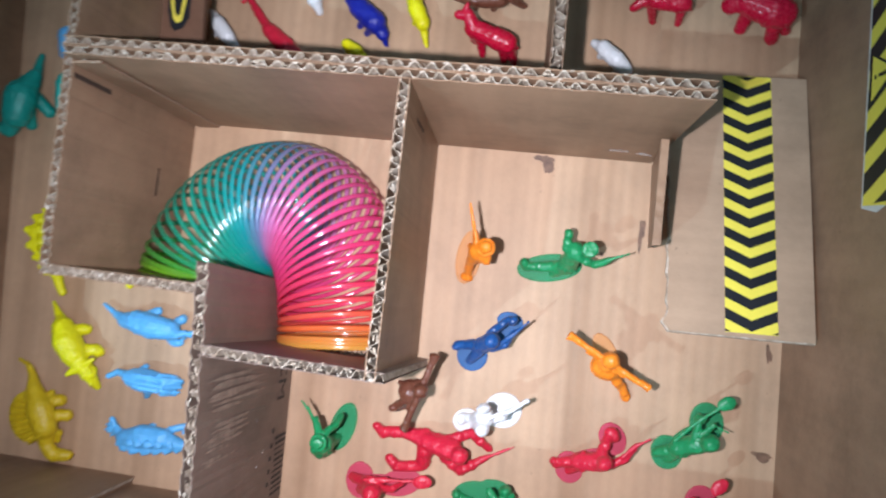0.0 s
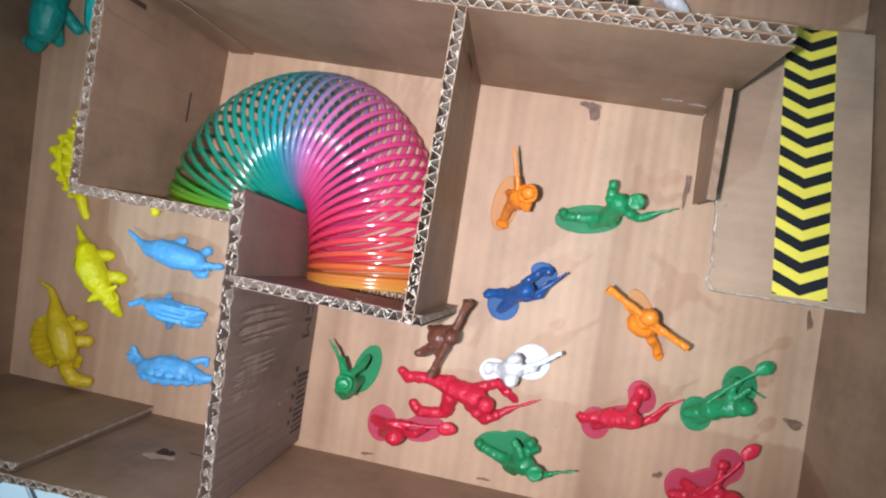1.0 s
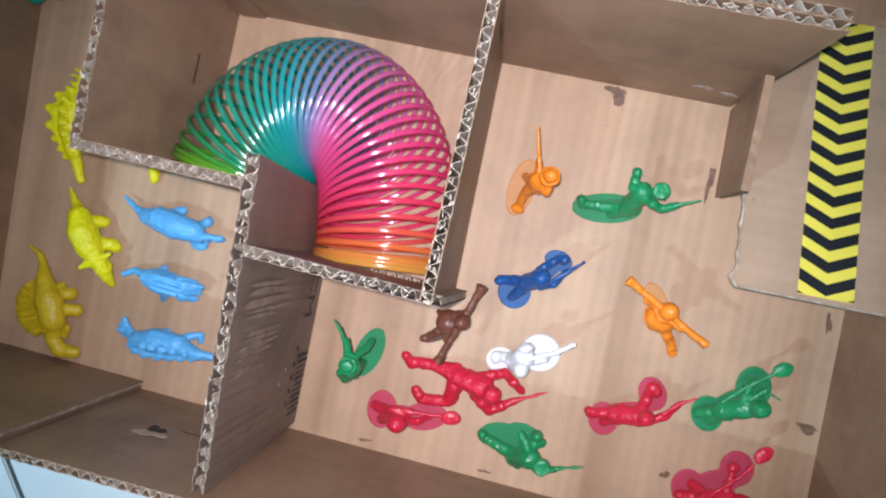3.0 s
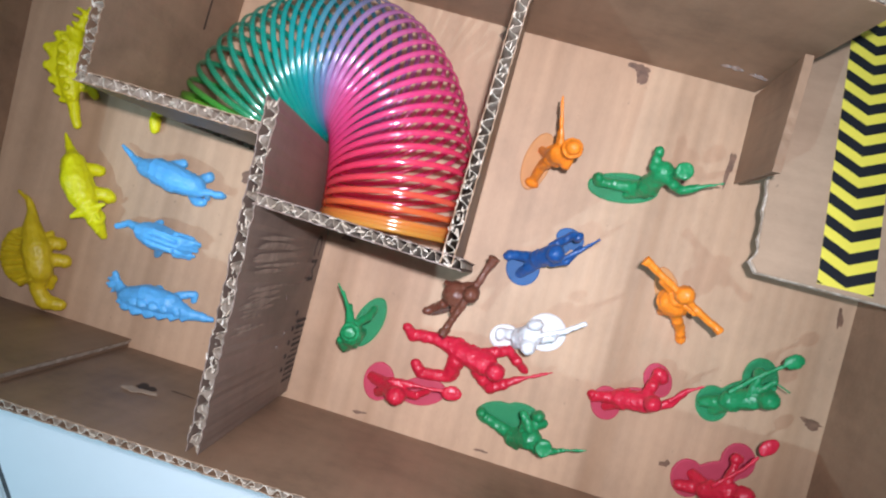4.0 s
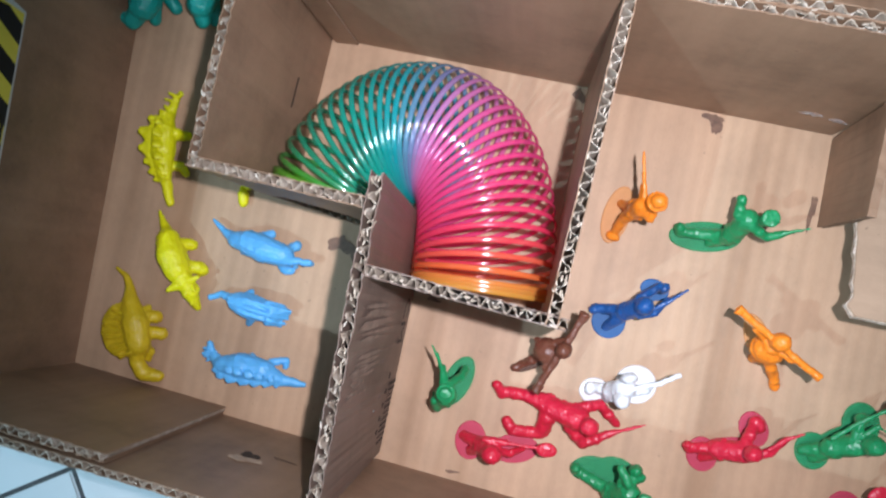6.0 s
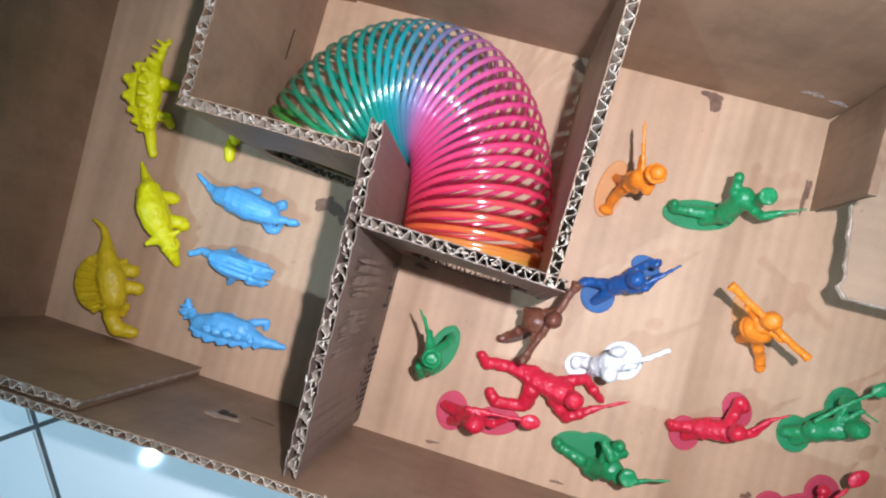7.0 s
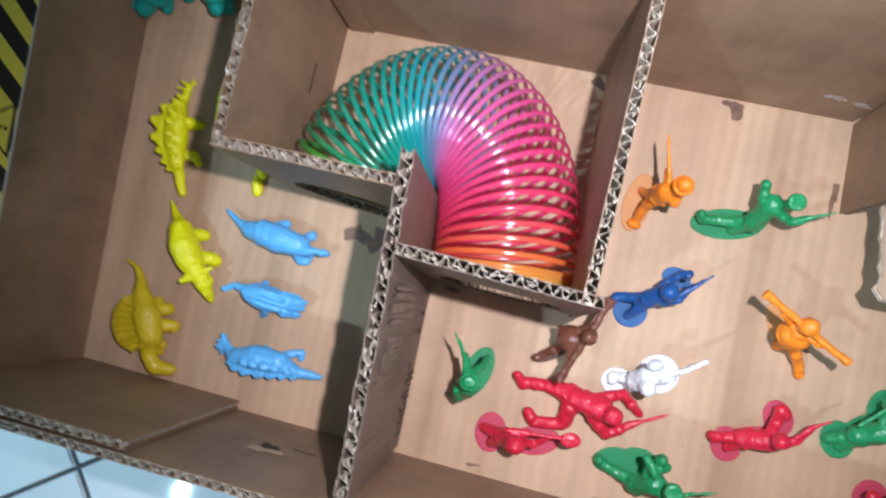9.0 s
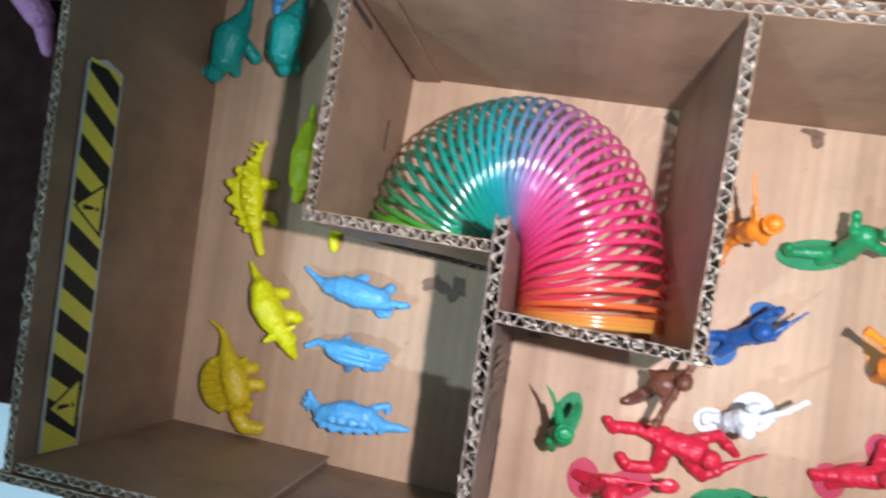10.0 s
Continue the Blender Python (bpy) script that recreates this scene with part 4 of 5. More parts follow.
figure("toy_soldier", "green plastic toy soldier crouching with shovel on twin bases", "toy soldier", "toy soldiers in the maze", green_plastic, 149.8, -148.1, [
    foot(-8.4, -11.9, 7.9, 8.7, 15.9), foot(11.5, 6, 8.5, 10.5, 6.6), foot(2.1, -2.9, 11.7, 4.7, 35.8), limb(-14.1, -11.7, 4, 4.2, -5.3, -8.3, 9, 4.8),
    limb(-8.2, -14.7, 3, 3.8, -4.3, -9.2, 10, 4.8), limb(-5.2, -7.1, 12, 6.2, 3.5, -2.7, 18, 7.2), ball(6.7, 0.1, 30, 4.8, 4.3, 4.8, 15.8),
    limb(1.6, 1.4, 20, 3.4, 2.4, 9.4, 22, 2.8), ball(3.3, 10.3, 20, 3.3, 2.8, 3, 16.7), limb(-8.9, -1.5, 22, 1.7, -0.4, 8.7, 26, 1.4),
    limb(-0.4, 8.7, 26, 1.4, 10, 17.7, 28, 1.4), ball(13.8, 20.6, 28, 5.1, 3.5, 1.6, 27.2), limb(4.5, 2.5, 22, 3, 9.2, 8.6, 24, 2), limb(9.2, 8.6, 24, 1, 17, 5.7, 25, 0.7),])
figure("toy_soldier", "red plastic toy soldier digging with shovel on pink bases", "toy soldier", "toy soldiers in the maze", red_plastic, 150, -192.9, [
    foot(-10.5, -7.1, 8.2, 9.3, 15.9), foot(11.5, 8.1, 8.2, 8.7, 6.6), foot(1.1, -3, 14.6, 7, 30.1), limb(-15.2, -10.9, 4, 4, -4.4, -8.4, 9, 4.8),
    limb(-9.5, -3.9, 3, 3.8, -4.4, -6.4, 10, 4.8), limb(-4.3, -8.2, 12, 6.2, 3.6, -3.6, 20, 7.2), ball(7.7, -2, 28, 4.9, 4.3, 4.8, 15.8),
    limb(1.6, 0.4, 20, 3.4, 4.2, 10.3, 18, 2.8), ball(4.1, 12.3, 18, 3.3, 2.8, 3, 15.4), limb(-5.1, -2.5, 22, 1.7, 5.4, 9.8, 25, 1.4), limb(5.4, 9.8, 25, 1.4, 10, 16.9, 26, 1.4),
    ball(13.7, 22.9, 26, 5.4, 3.5, 1.6, 50),])
figure("toy_dinosaur", "bright yellow plastic toy stegosaurus with pointed back plates", "toy dinosaur", "toy dinosaurs in the maze", yellow_plastic, -221.8, -75.8, [
    limb(-0.5, 30, 6, 1.2, -2.2, 23, 7, 2.0), limb(-2.2, 23, 7, 2.2, -3.2, 15, 8, 3.4), limb(-2.4, 27, 8, 1.2, -6.5, 28.5, 8.5, 0.6), limb(-2.8, 24, 8, 1.2, -7.6, 24.5, 8.5, 0.6),
    limb(-0.4, 27, 8, 1.1, 2.4, 29, 8.5, 0.6), limb(-3.2, 15, 9, 3.8, -2.0, 6, 11, 6.2), limb(-2, 6, 11, 6.6, 0, -6, 11, 6.4), limb(0, -6, 11, 6, 3, -17, 10, 4),
    limb(3, -17, 9, 3.4, 5.6, -27, 6, 2.6), limb(5.6, -27, 6, 2.7, 7.2, -31, 5, 2.3),
    leaf(-2.6, 13.5, 12, -6.6, 17.5, 13, 2.2), leaf(-3, 9, 13, -11.4, 12.6, 13.5, 3.6), leaf(-4, 3, 13.5, -14.6, 4.4, 14, 4.6), leaf(-3.4, -3.6, 13.5, -12.6, -5.0, 14, 4.5), leaf(-1.6, -9.6, 13, -8.6, -11.8, 13, 3.6),
    ball(-13.2, 4.2, 14, 2.4, 2.5, 1.1, 0), ball(-11.4, -4.8, 14, 2.3, 2.4, 1.1, 0), ball(-10.2, 12.0, 13.5, 1.9, 1.9, 1.1, 0), ball(-7.6, -11.4, 13, 1.8, 1.9, 1.1, 0),
    leaf(0, -14.6, 12, -5.8, -17.4, 12, 2.4), leaf(1.6, -18.8, 11, -2.4, -21, 11, 1.8), limb(-4.2, 19.5, 9, 1.3, -6.4, 20.6, 9.5, 0.7),
    leaf(-2.6, 12, 16, -4.4, 9, 18.6, 2.4), leaf(-1.2, 6, 17, -3.4, 3, 20.4, 3.0), leaf(0.2, 0, 17.4, -1.8, -3.4, 20.6, 3.0), leaf(1.8, -6, 17, 0.4, -9.6, 19.4, 2.6), leaf(3.2, -12, 15.4, 2.4, -15, 17, 2.0),
    leaf(4.4, -17, 13.4, 4.2, -19.6, 14.4, 1.6), ball(3.0, 6.4, 8, 4.4, 3.6, 5, 20), limb(4, 6, 6, 3, 7.4, 7.4, 3, 2.6), limb(4.6, -11, 8, 2.9, 9.4, -10, 5.4, 2.5), limb(9.4, -10, 5.4, 2.5, 11.4, -13.6, 3, 2.2),
    limb(-7, 8, 8, 2.4, -8.6, 8, 3, 2.2), limb(-3, -10, 8, 2.4, -5, -11, 3, 2.2),])
figure("toy_dinosaur", "bright yellow plastic toy triceratops with horned frill", "toy dinosaur", "toy dinosaurs in the maze", yellow_plastic, -198, -140.5, [
    limb(-21.6, 27.8, 5, 0.8, -14.6, 18.7, 7, 2.8), limb(-14.6, 18.7, 7, 3.2, -10.4, 13.9, 10, 5.8), limb(-10.4, 13.9, 10, 6.4, -6.5, 6.8, 11, 8.2),
    limb(-6.5, 6.8, 11, 8.2, -0.5, -1.4, 11, 7.2), limb(-0.5, -1.4, 11, 6, 4.5, -6.5, 11, 5), limb(5.4, -7.5, 10, 5.2, 9.3, -13.8, 8, 3.8), limb(9.3, -13.8, 8, 3.8, 12.1, -19.1, 5, 2),
    ball(4.5, -7.4, 12.5, 8.5, 3, 2.6, 34.4), limb(5.7, -6.3, 14, 1.7, -2.9, -12.5, 12.5, 1.3), limb(5.7, -6.3, 14, 1.7, 11.9, -2.3, 12.5, 1.3),
    limb(-2.9, -12.5, 12, 1.2, -4, -13.6, 11, 0.7), ball(8.4, -10.6, 10, 5.2, 4.9, 3.6, 35.5), limb(8.6, -9.4, 13, 1.3, 7.5, -13.4, 14, 0.6),
    limb(10.7, -8.4, 13, 1.3, 12.8, -10.3, 14, 0.6), limb(11.4, -14.7, 9, 1.2, 10.3, -17.8, 10, 0.6), limb(-4.4, 12.7, 8, 3.6, -0.4, 13.5, 5, 3.4),
    ball(0.6, 13.5, 4, 3.2, 3.2, 3.8, 14.3), limb(2.5, 1.5, 8, 4, 8.6, 2.3, 5, 3.6), ball(9.5, 1.3, 4, 3.6, 3.4, 3.8, 14.3), limb(-12.8, 8.7, 8, 2.5, -15.1, 6.4, 5, 2.4),])
figure("toy_dinosaur", "mustard yellow plastic toy spinosaurus with ribbed sail", "toy dinosaur", "toy dinosaurs in the maze", mustard_plastic, -221.2, -180.6, [
    limb(-15.3, 32.2, 5, 0.9, -9.1, 29.2, 5, 1.6), limb(-9.1, 29.2, 5, 1.6, -5.1, 24.1, 6, 2.4), limb(-5.1, 24.1, 6, 2.4, -1, 16.1, 9, 4.4),
    limb(-1, 16.1, 9, 4.8, 5, 6.9, 11, 7.2), limb(5, 6.9, 11, 7.4, 9.9, -4.4, 11, 6.8), limb(8.8, -4.5, 10, 6, 9.4, -13.9, 8, 4), limb(9.4, -15, 8, 3.8, 14.4, -20.2, 7, 4.4),
    limb(14.4, -20.2, 7, 4.4, 22.7, -20.2, 6, 3), ball(17.5, -20.2, 7, 6.4, 3.2, 3.6, 1.3), ball(-0.4, 0.8, 12, 12.6, 15.4, 1.2, 17.6),
    ball(-8.4, 10.1, 12, 1.5, 1.3, 1.2, 15.9), ball(-10.6, 5.9, 12, 1.5, 1.5, 1.2, 15.9), ball(-10.8, 1.8, 12, 1.5, 1.5, 1.2, 15),
    ball(-10.9, -2.3, 12, 1.5, 1.5, 1.2, 15.9), ball(-8.9, -5.5, 12, 1.5, 1.5, 1.2, 15), ball(-5.9, -9.6, 12, 1.5, 1.5, 1.2, 15),
    ball(-1.8, -11.6, 12, 1.5, 1.3, 1.2, 15), ball(2.3, -13.7, 12, 1.3, 1.3, 1.2, 15), limb(-7.3, 10.1, 13, 0.8, 2.2, 9.2, 15, 1), limb(-9.5, 6, 13, 0.8, 3.1, 7.2, 15, 1),
    limb(-10.7, 1.9, 13, 0.8, 4.1, 4.1, 15, 1), limb(-9.8, -2.3, 13, 0.8, 5.1, 2, 15, 1), limb(-8.9, -5.4, 13, 0.8, 6, -1.1, 15, 1), limb(-4.8, -9.5, 13, 0.8, 6.9, -4.2, 15, 1),
    limb(-1.8, -11.6, 13, 0.8, 7.9, -6.2, 15, 1), limb(2.3, -13.6, 13, 0.8, 8.9, -9.3, 15, 1), limb(6.1, 12, 9, 2.4, 8.1, 14.9, 6, 2), limb(8.1, 9.8, 8, 3.8, 12.1, 10.7, 5, 3.6),
    ball(13.1, 10.6, 4, 3.2, 3.6, 3.8, 15.9), limb(10.9, 1.6, 8, 4, 16, 2.5, 5, 3.6), ball(18.1, 2.4, 4, 3.4, 3.6, 3.8, 14.7), limb(12.8, -6.7, 8, 2.6, 14.7, -7.9, 5, 2.3),
    limb(14.7, -7.9, 5, 2.2, 13.4, -13.2, 3, 1.6),])
figure("toy_dinosaur", "light blue plastic toy dinosaur with long neck and tail", "toy dinosaur", "toy dinosaurs in the maze", sky_plastic, -152.4, -120.3, [
    limb(-35.4, 9.5, 5, 0.8, -27.3, 4.5, 6, 1.8), limb(-27.3, 4.5, 6, 2, -19.1, 1.5, 8, 3.8), limb(-19, 1.6, 9, 4.6, -10.7, 1.7, 11, 6.4),
    limb(-10.7, 1.7, 11, 6.8, -0.5, -0.3, 12, 7.4), limb(-0.5, -0.3, 12, 7.2, 9.6, -1.3, 11, 6), limb(9.6, -1.3, 11, 5, 13.7, -3.4, 11, 3),
    limb(13.7, -3.4, 11, 2.4, 18.7, -2.4, 10, 1.9), ball(21.8, -2.5, 9, 3.8, 2.1, 2.4, 9.2), limb(23.7, -2.6, 8, 1.8, 24.7, -2.6, 7, 1.4),
    limb(-6.6, 5.6, 9, 2.4, -1.6, 8.4, 5, 2.6), ball(-1.7, 8.3, 4, 1.9, 2.3, 3, 14.7), limb(9.6, 1.5, 8, 2.8, 12.5, 4.3, 5, 2.6), ball(13.5, 5.2, 4, 2.5, 2.9, 3.2, 14.7),
    limb(8.4, -5.6, 8, 2.8, 10.2, -8.8, 4, 2.8), ball(12.2, -8.9, 3.6, 3.2, 2.3, 3, 5.3), limb(15.6, -3.6, 8, 1.6, 15.3, -5.8, 4, 1.4),
    limb(-12, -1.5, 8, 2.4, -15.4, -3.8, 3, 2.4), ball(-5.9, -3.5, 8, 4.1, 2.3, 4, -5.2),])
figure("toy_dinosaur", "light blue plastic toy armoured dinosaur with ridged shell", "toy dinosaur", "toy dinosaurs in the maze", sky_plastic, -154.3, -152.7, [
    limb(-25.4, 0.3, 6, 1.6, -19.1, 3.5, 7, 1.8), limb(-19.1, 3.5, 7, 1.8, -12.8, 2.6, 9, 2.8), ball(-0.6, 0.5, 9, 13.9, 6.8, 7.5, -6.6),
    limb(-12.7, 2.8, 12, 1.2, -1.2, 4, 15.4, 1.3), limb(-1.2, 4, 15.4, 1.3, 11, 2.9, 14, 1.3), limb(-11.7, 0.8, 13, 1.2, -0.2, 0, 16.6, 1.3),
    limb(-0.2, 0, 16.6, 1.3, 12, -1.1, 15, 1.3), limb(-10.7, -1.3, 12, 1.2, -1.4, -3.1, 15, 1.3), limb(-1.4, -3.1, 15, 1.3, 8.8, -4.3, 13, 1.3),
    ball(11.7, -0.5, 8, 6.4, 4.9, 5, -6.6), limb(9, 4.9, 13, 1.5, 17, 4.6, 9, 0.9), limb(12.1, 2.9, 14, 1.5, 21, 2.6, 9, 1), limb(13, 0.9, 14, 1.5, 19.9, 0.5, 8, 1),
    limb(12.9, -1.2, 13, 1.5, 19.8, -1.6, 7, 1), limb(10.7, -4.4, 11, 1.5, 18.7, -4.7, 6, 1), limb(9.6, -5.6, 9, 2, 15.5, -5.9, 4, 1.6), limb(16.9, 3.6, 8, 1.2, 19.8, 1.4, 6, 1.2),
    limb(-6.7, 3.5, 8, 2.4, -4.8, 7.3, 3, 2), limb(0.2, -5.7, 7, 2.4, -2.1, -9, 3, 2),])
figure("toy_dinosaur", "light blue plastic toy stegosaurus with tail spikes", "toy dinosaur", "toy dinosaurs in the maze", sky_plastic, -151.9, -184.5, [
    limb(-22.2, 7.6, 7, 1.7, -19.3, 2.5, 7, 2.2), limb(-19.3, 2.5, 7, 2.4, -13.1, -1.5, 9, 3.8), limb(-20.3, 1.5, 8, 1.2, -23.4, 0.5, 8, 0.7),
    limb(-18.2, 0.5, 8, 1.2, -21.4, -1.6, 8, 0.7), limb(-19.2, 3.6, 8, 1, -17.1, 4.6, 8, 0.6), limb(-12, -1.4, 10, 4.6, -1.5, 0.7, 11, 6.8),
    limb(-1.5, 0.7, 11, 6.8, 11.9, 0.8, 11, 6), limb(11.9, 0.8, 11, 5.4, 20.9, -2.4, 8, 3.6), limb(20.9, -2.4, 8, 3.4, 33.1, -2.6, 5, 1.6), ball(-1.6, 1.7, 10, 7.5, 4.5, 6, 8.1),
    leaf(-9, -2, 12.5, -15.6, -5.2, 12.5, 2.6), leaf(-8, -2, 12.5, -12.4, -8.0, 12.5, 4.0), leaf(-3.4, -2, 13, -5.8, -9.4, 13, 4.6), leaf(3, -2, 13, 1.6, -9.2, 13, 4.6), leaf(9.2, -2, 13, 8.4, -8.4, 13, 4.2), leaf(15, -2, 12, 14.6, -7.6, 12, 3.4),
    leaf(20, -2.6, 10, 20.2, -6.8, 10, 2.3), limb(-20.6, 5, 8, 1.2, -24.6, 4.6, 8, 0.7), limb(-21, 3.2, 8, 1.2, -24.8, 1.8, 8, 0.7),
    leaf(-4.4, -0.9, 17, -5.5, -4, 18, 2.5),
    leaf(0.8, 0.2, 18, -0.2, -3.9, 19, 2.7), leaf(7, 0.2, 18, 5.9, -3.8, 19, 2.7), leaf(12.1, 0.2, 17, 11, -4, 17, 2.5), leaf(18.1, -1, 14, 17, -4.1, 14, 2),
    limb(11.8, 2.7, 9, 2.4, 13.8, 5.7, 7, 2.2), limb(13.8, 5.7, 7, 2.2, 20.9, 7.6, 4, 2), limb(20.9, 7.6, 4, 2, 20.8, 4.4, 3, 1.8), limb(0.5, 4.7, 8, 2.4, 1.3, 5.4, 4, 2.2),])
figure("toy_egg", "tiny yellow plastic toy piece lying on cardboard floor", "toy piece", "", yellow_plastic, -176.2, -92.1, [
    limb(-0.8, 2.2, 3, 1.2, 1.2, -1.8, 4, 2.4), limb(1.2, -1.8, 4, 3, 2, -5.8, 3.4, 2.8),])
figure("toy_piece", "tiny bright yellow plastic piece behind the tunnel wall", "toy piece", "", yellow_plastic, -175, -87.1, [
    limb(0.4, 0.5, 9, 2.6, 1.3, -1.5, 8, 2.6),])
figure("toy_dinosaur", "yellow plastic toy dinosaur, wall's shadow put into its greenish tone", "toy dinosaur", "toy dinosaurs in the maze", shaded_yellow_plastic, -197.2, -45.3, [
    limb(-0.9, 22.9, 5, 1.2, 0.8, 9.4, 8, 3), limb(0.9, 9.4, 9, 5, 1.5, -5.2, 11, 8), limb(1.5, -5.2, 11, 8, 0.9, -19.2, 10, 7), limb(0.9, -18.2, 9, 4, -1.7, -29.4, 5, 3),
    limb(2.1, -12.3, 8, 3, 5.8, -13.7, 3, 3), limb(0.6, 3.5, 8, 3, 4.4, 2.2, 3, 3),])
figure("toy_dinosaur", "teal plastic toy dinosaur with stout body standing up", "toy dinosaur", "toy dinosaurs in the maze", teal_plastic, -249.2, 6.4, [
    limb(5.9, 27.4, 8, 1.6, 6.4, 13.2, 12, 3.4), limb(6.5, 13.2, 13, 4.4, 3.1, 0, 18, 9), limb(3.1, 0, 18, 9.5, 1.5, -11.7, 18, 8), limb(0.5, -10.8, 17, 6, -5.2, -19.7, 14, 5),
    ball(-9.3, -18.7, 13, 4.1, 3.5, 4, -11.5), limb(3.3, -7.3, 10, 3.6, 1.6, -14.5, 4, 3.4), limb(4.8, 3.4, 10, 3.6, 12.3, -5.8, 4, 3.6),
    limb(-5.7, -4.3, 10, 3.6, -12.4, -6.5, 3, 3.4),])
figure("toy_dinosaur", "teal plastic toy dinosaur beside the inner cardboard wall", "toy dinosaur", "toy dinosaurs in the maze", teal_plastic, -216.1, 17.5, [
    limb(4.6, 26.3, 8, 1.6, 4.1, 10.2, 12, 3.4), limb(4.2, 9.3, 13, 5, 1.9, -2.9, 18, 9), limb(1.9, -2.9, 18, 9.5, -0.8, -15.6, 16, 7.5),
    limb(-1.8, -14.6, 15, 5.5, -0.4, -22.7, 10, 4.4), limb(3.1, -11.1, 10, 3.4, 3.5, -20.2, 4, 3.2), limb(-6.8, -6.1, 10, 3.4, -13.4, -9.3, 3, 3.4),])
figure("toy_dinosaur", "light blue plastic toy dinosaur near the teal pair", "toy dinosaur", "toy dinosaurs in the maze", sky_plastic, -228.4, 37, [
    limb(-0.6, 0.4, 8, 3.5, -1.1, -8.3, 6, 2.6), limb(0.5, -0.4, 10, 5, 0, 10.2, 11, 6),])
figure("toy_animal", "white plastic toy animal lying behind the cardboard wall", "toy animal", "toy animals in the upper room", white_plastic, -133.5, 57.1, [
    limb(-6.2, 9, 8, 2.2, -0.3, 1.6, 12, 4.2), limb(-0.3, 1.6, 12, 4.6, 6.4, -6.1, 12, 4.4), limb(6.4, -6.1, 12, 4, 11.1, -12, 10, 3), limb(2.4, -1.5, 8, 2, -4.9, -1.7, 2, 1.8),])
figure("toy_animal", "small yellow plastic toy animal close behind the wall", "toy animal", "toy animals in the upper room", yellow_plastic, -52, 45, [
    limb(-4, 6, 12, 3, 3, 2, 13, 3.4), limb(3, 2, 12, 3, 8, -2, 10, 2.2), limb(-4, 6, 8, 2, -5, 4, 2, 1.8), limb(4, 1, 8, 2, 4, -1, 2, 1.8),])
figure("toy_animal", "red plastic toy giraffe lying on its side", "toy animal", "toy animals in the upper room", red_plastic, -111.5, 67.9, [
    limb(-10, 12.8, 8, 2.2, -4.3, 4.3, 9, 2.2), limb(-4.3, 4.3, 9, 2.4, 6.2, -8.9, 10, 3), limb(6.2, -8.9, 10, 4.4, 18.8, -19.4, 12, 5.6),
    limb(18.8, -19.4, 12, 5, 26.5, -25.3, 10, 4.4), limb(-10, 12.8, 8, 2.4, -12.1, 8.2, 8, 1.6),])
figure("toy_animal", "grey-white plastic toy animal on the cardboard floor", "toy animal", "toy animals in the upper room", white_plastic, -81.7, 84, [
    limb(-1.3, 7.1, 10, 4, 2.3, -6, 10, 4.6), limb(2.3, -6, 10, 4, 4.9, -11.8, 6, 2.2),])
figure("toy_animal", "dark blue plastic toy animal with humped back", "toy animal", "toy animals in the upper room", deepblue_plastic, -47, 67.5, [
    limb(-11.9, 14.7, 10, 4, -4.2, 5.4, 12, 5.4), limb(-4.2, 5.4, 12, 6, 6.4, -3.1, 13, 6.6), limb(6.4, -3.1, 13, 5.4, 11, -9, 10, 3.6),
    limb(11, -9, 10, 2.6, 12.7, -13.9, 6, 1.2), limb(-1.5, -0.5, 8, 2.2, -4.7, -2.5, 3, 2), limb(3.2, -6.1, 8, 2.2, 0.1, -6.4, 3, 2),])
figure("toy_animal", "yellow plastic toy animal with long thin tail", "toy animal", "toy animals in the upper room", yellow_plastic, -17.9, 74.3, [
    limb(-4.2, 12.6, 10, 4, -0.4, 0.7, 12, 4.8), limb(-0.4, 0.7, 12, 5, 4.3, -8.7, 12, 4.4), limb(4.3, -8.7, 11, 3, 6.9, -19.3, 6, 1.2), limb(1.3, -3.3, 8, 1.8, -1.8, -5.4, 3, 1.6),])
figure("toy_animal", "glossy red plastic toy deer standing on cardboard", "toy animal", "toy animals in the upper room", crimson_plastic, 21.4, 58.7, [
    limb(-13.3, 8.1, 24, 2.6, -7.5, 8, 25, 3.2), limb(-9.4, 10, 26, 2.2, -8.3, 12.8, 28, 1), limb(-7.5, 8, 25, 3.4, -4.8, 2.2, 22, 4),
    limb(-4.8, 2.2, 21, 5, 6.6, -1.8, 20, 5.6), limb(6.6, -1.8, 20, 6, 14.2, -4.7, 20, 6), limb(15.1, -4.8, 18, 4, 18.2, -9.5, 2, 2.2), limb(12.1, -4.9, 16, 3.4, 12.5, -8.5, 2, 2.2),
    limb(-1.2, 0.9, 16, 3, 0.1, -6.4, 2, 2), limb(-5.1, 1, 16, 3, -4.7, 1.1, 2, 2), limb(17.1, -2.9, 20, 1.4, 19.7, -5.2, 14, 1),])
figure("toy_animal", "dark brown plastic toy animal with stretched legs", "toy animal", "toy animals in the upper room", brown_plastic, 18.6, 79.9, [
    limb(-15.6, 2.1, 14, 3, -6, 0.1, 16, 4.4), limb(-6, 0.1, 16, 5, 10.2, -0.2, 16, 5), limb(10.1, 0.6, 14, 2.4, 6.8, 0, 2, 2), limb(16.8, 1.4, 14, 2.4, 23.9, 2.4, 2, 2),
    limb(-1.4, 0.7, 12, 2.4, -3.7, 0.2, 2, 2),])
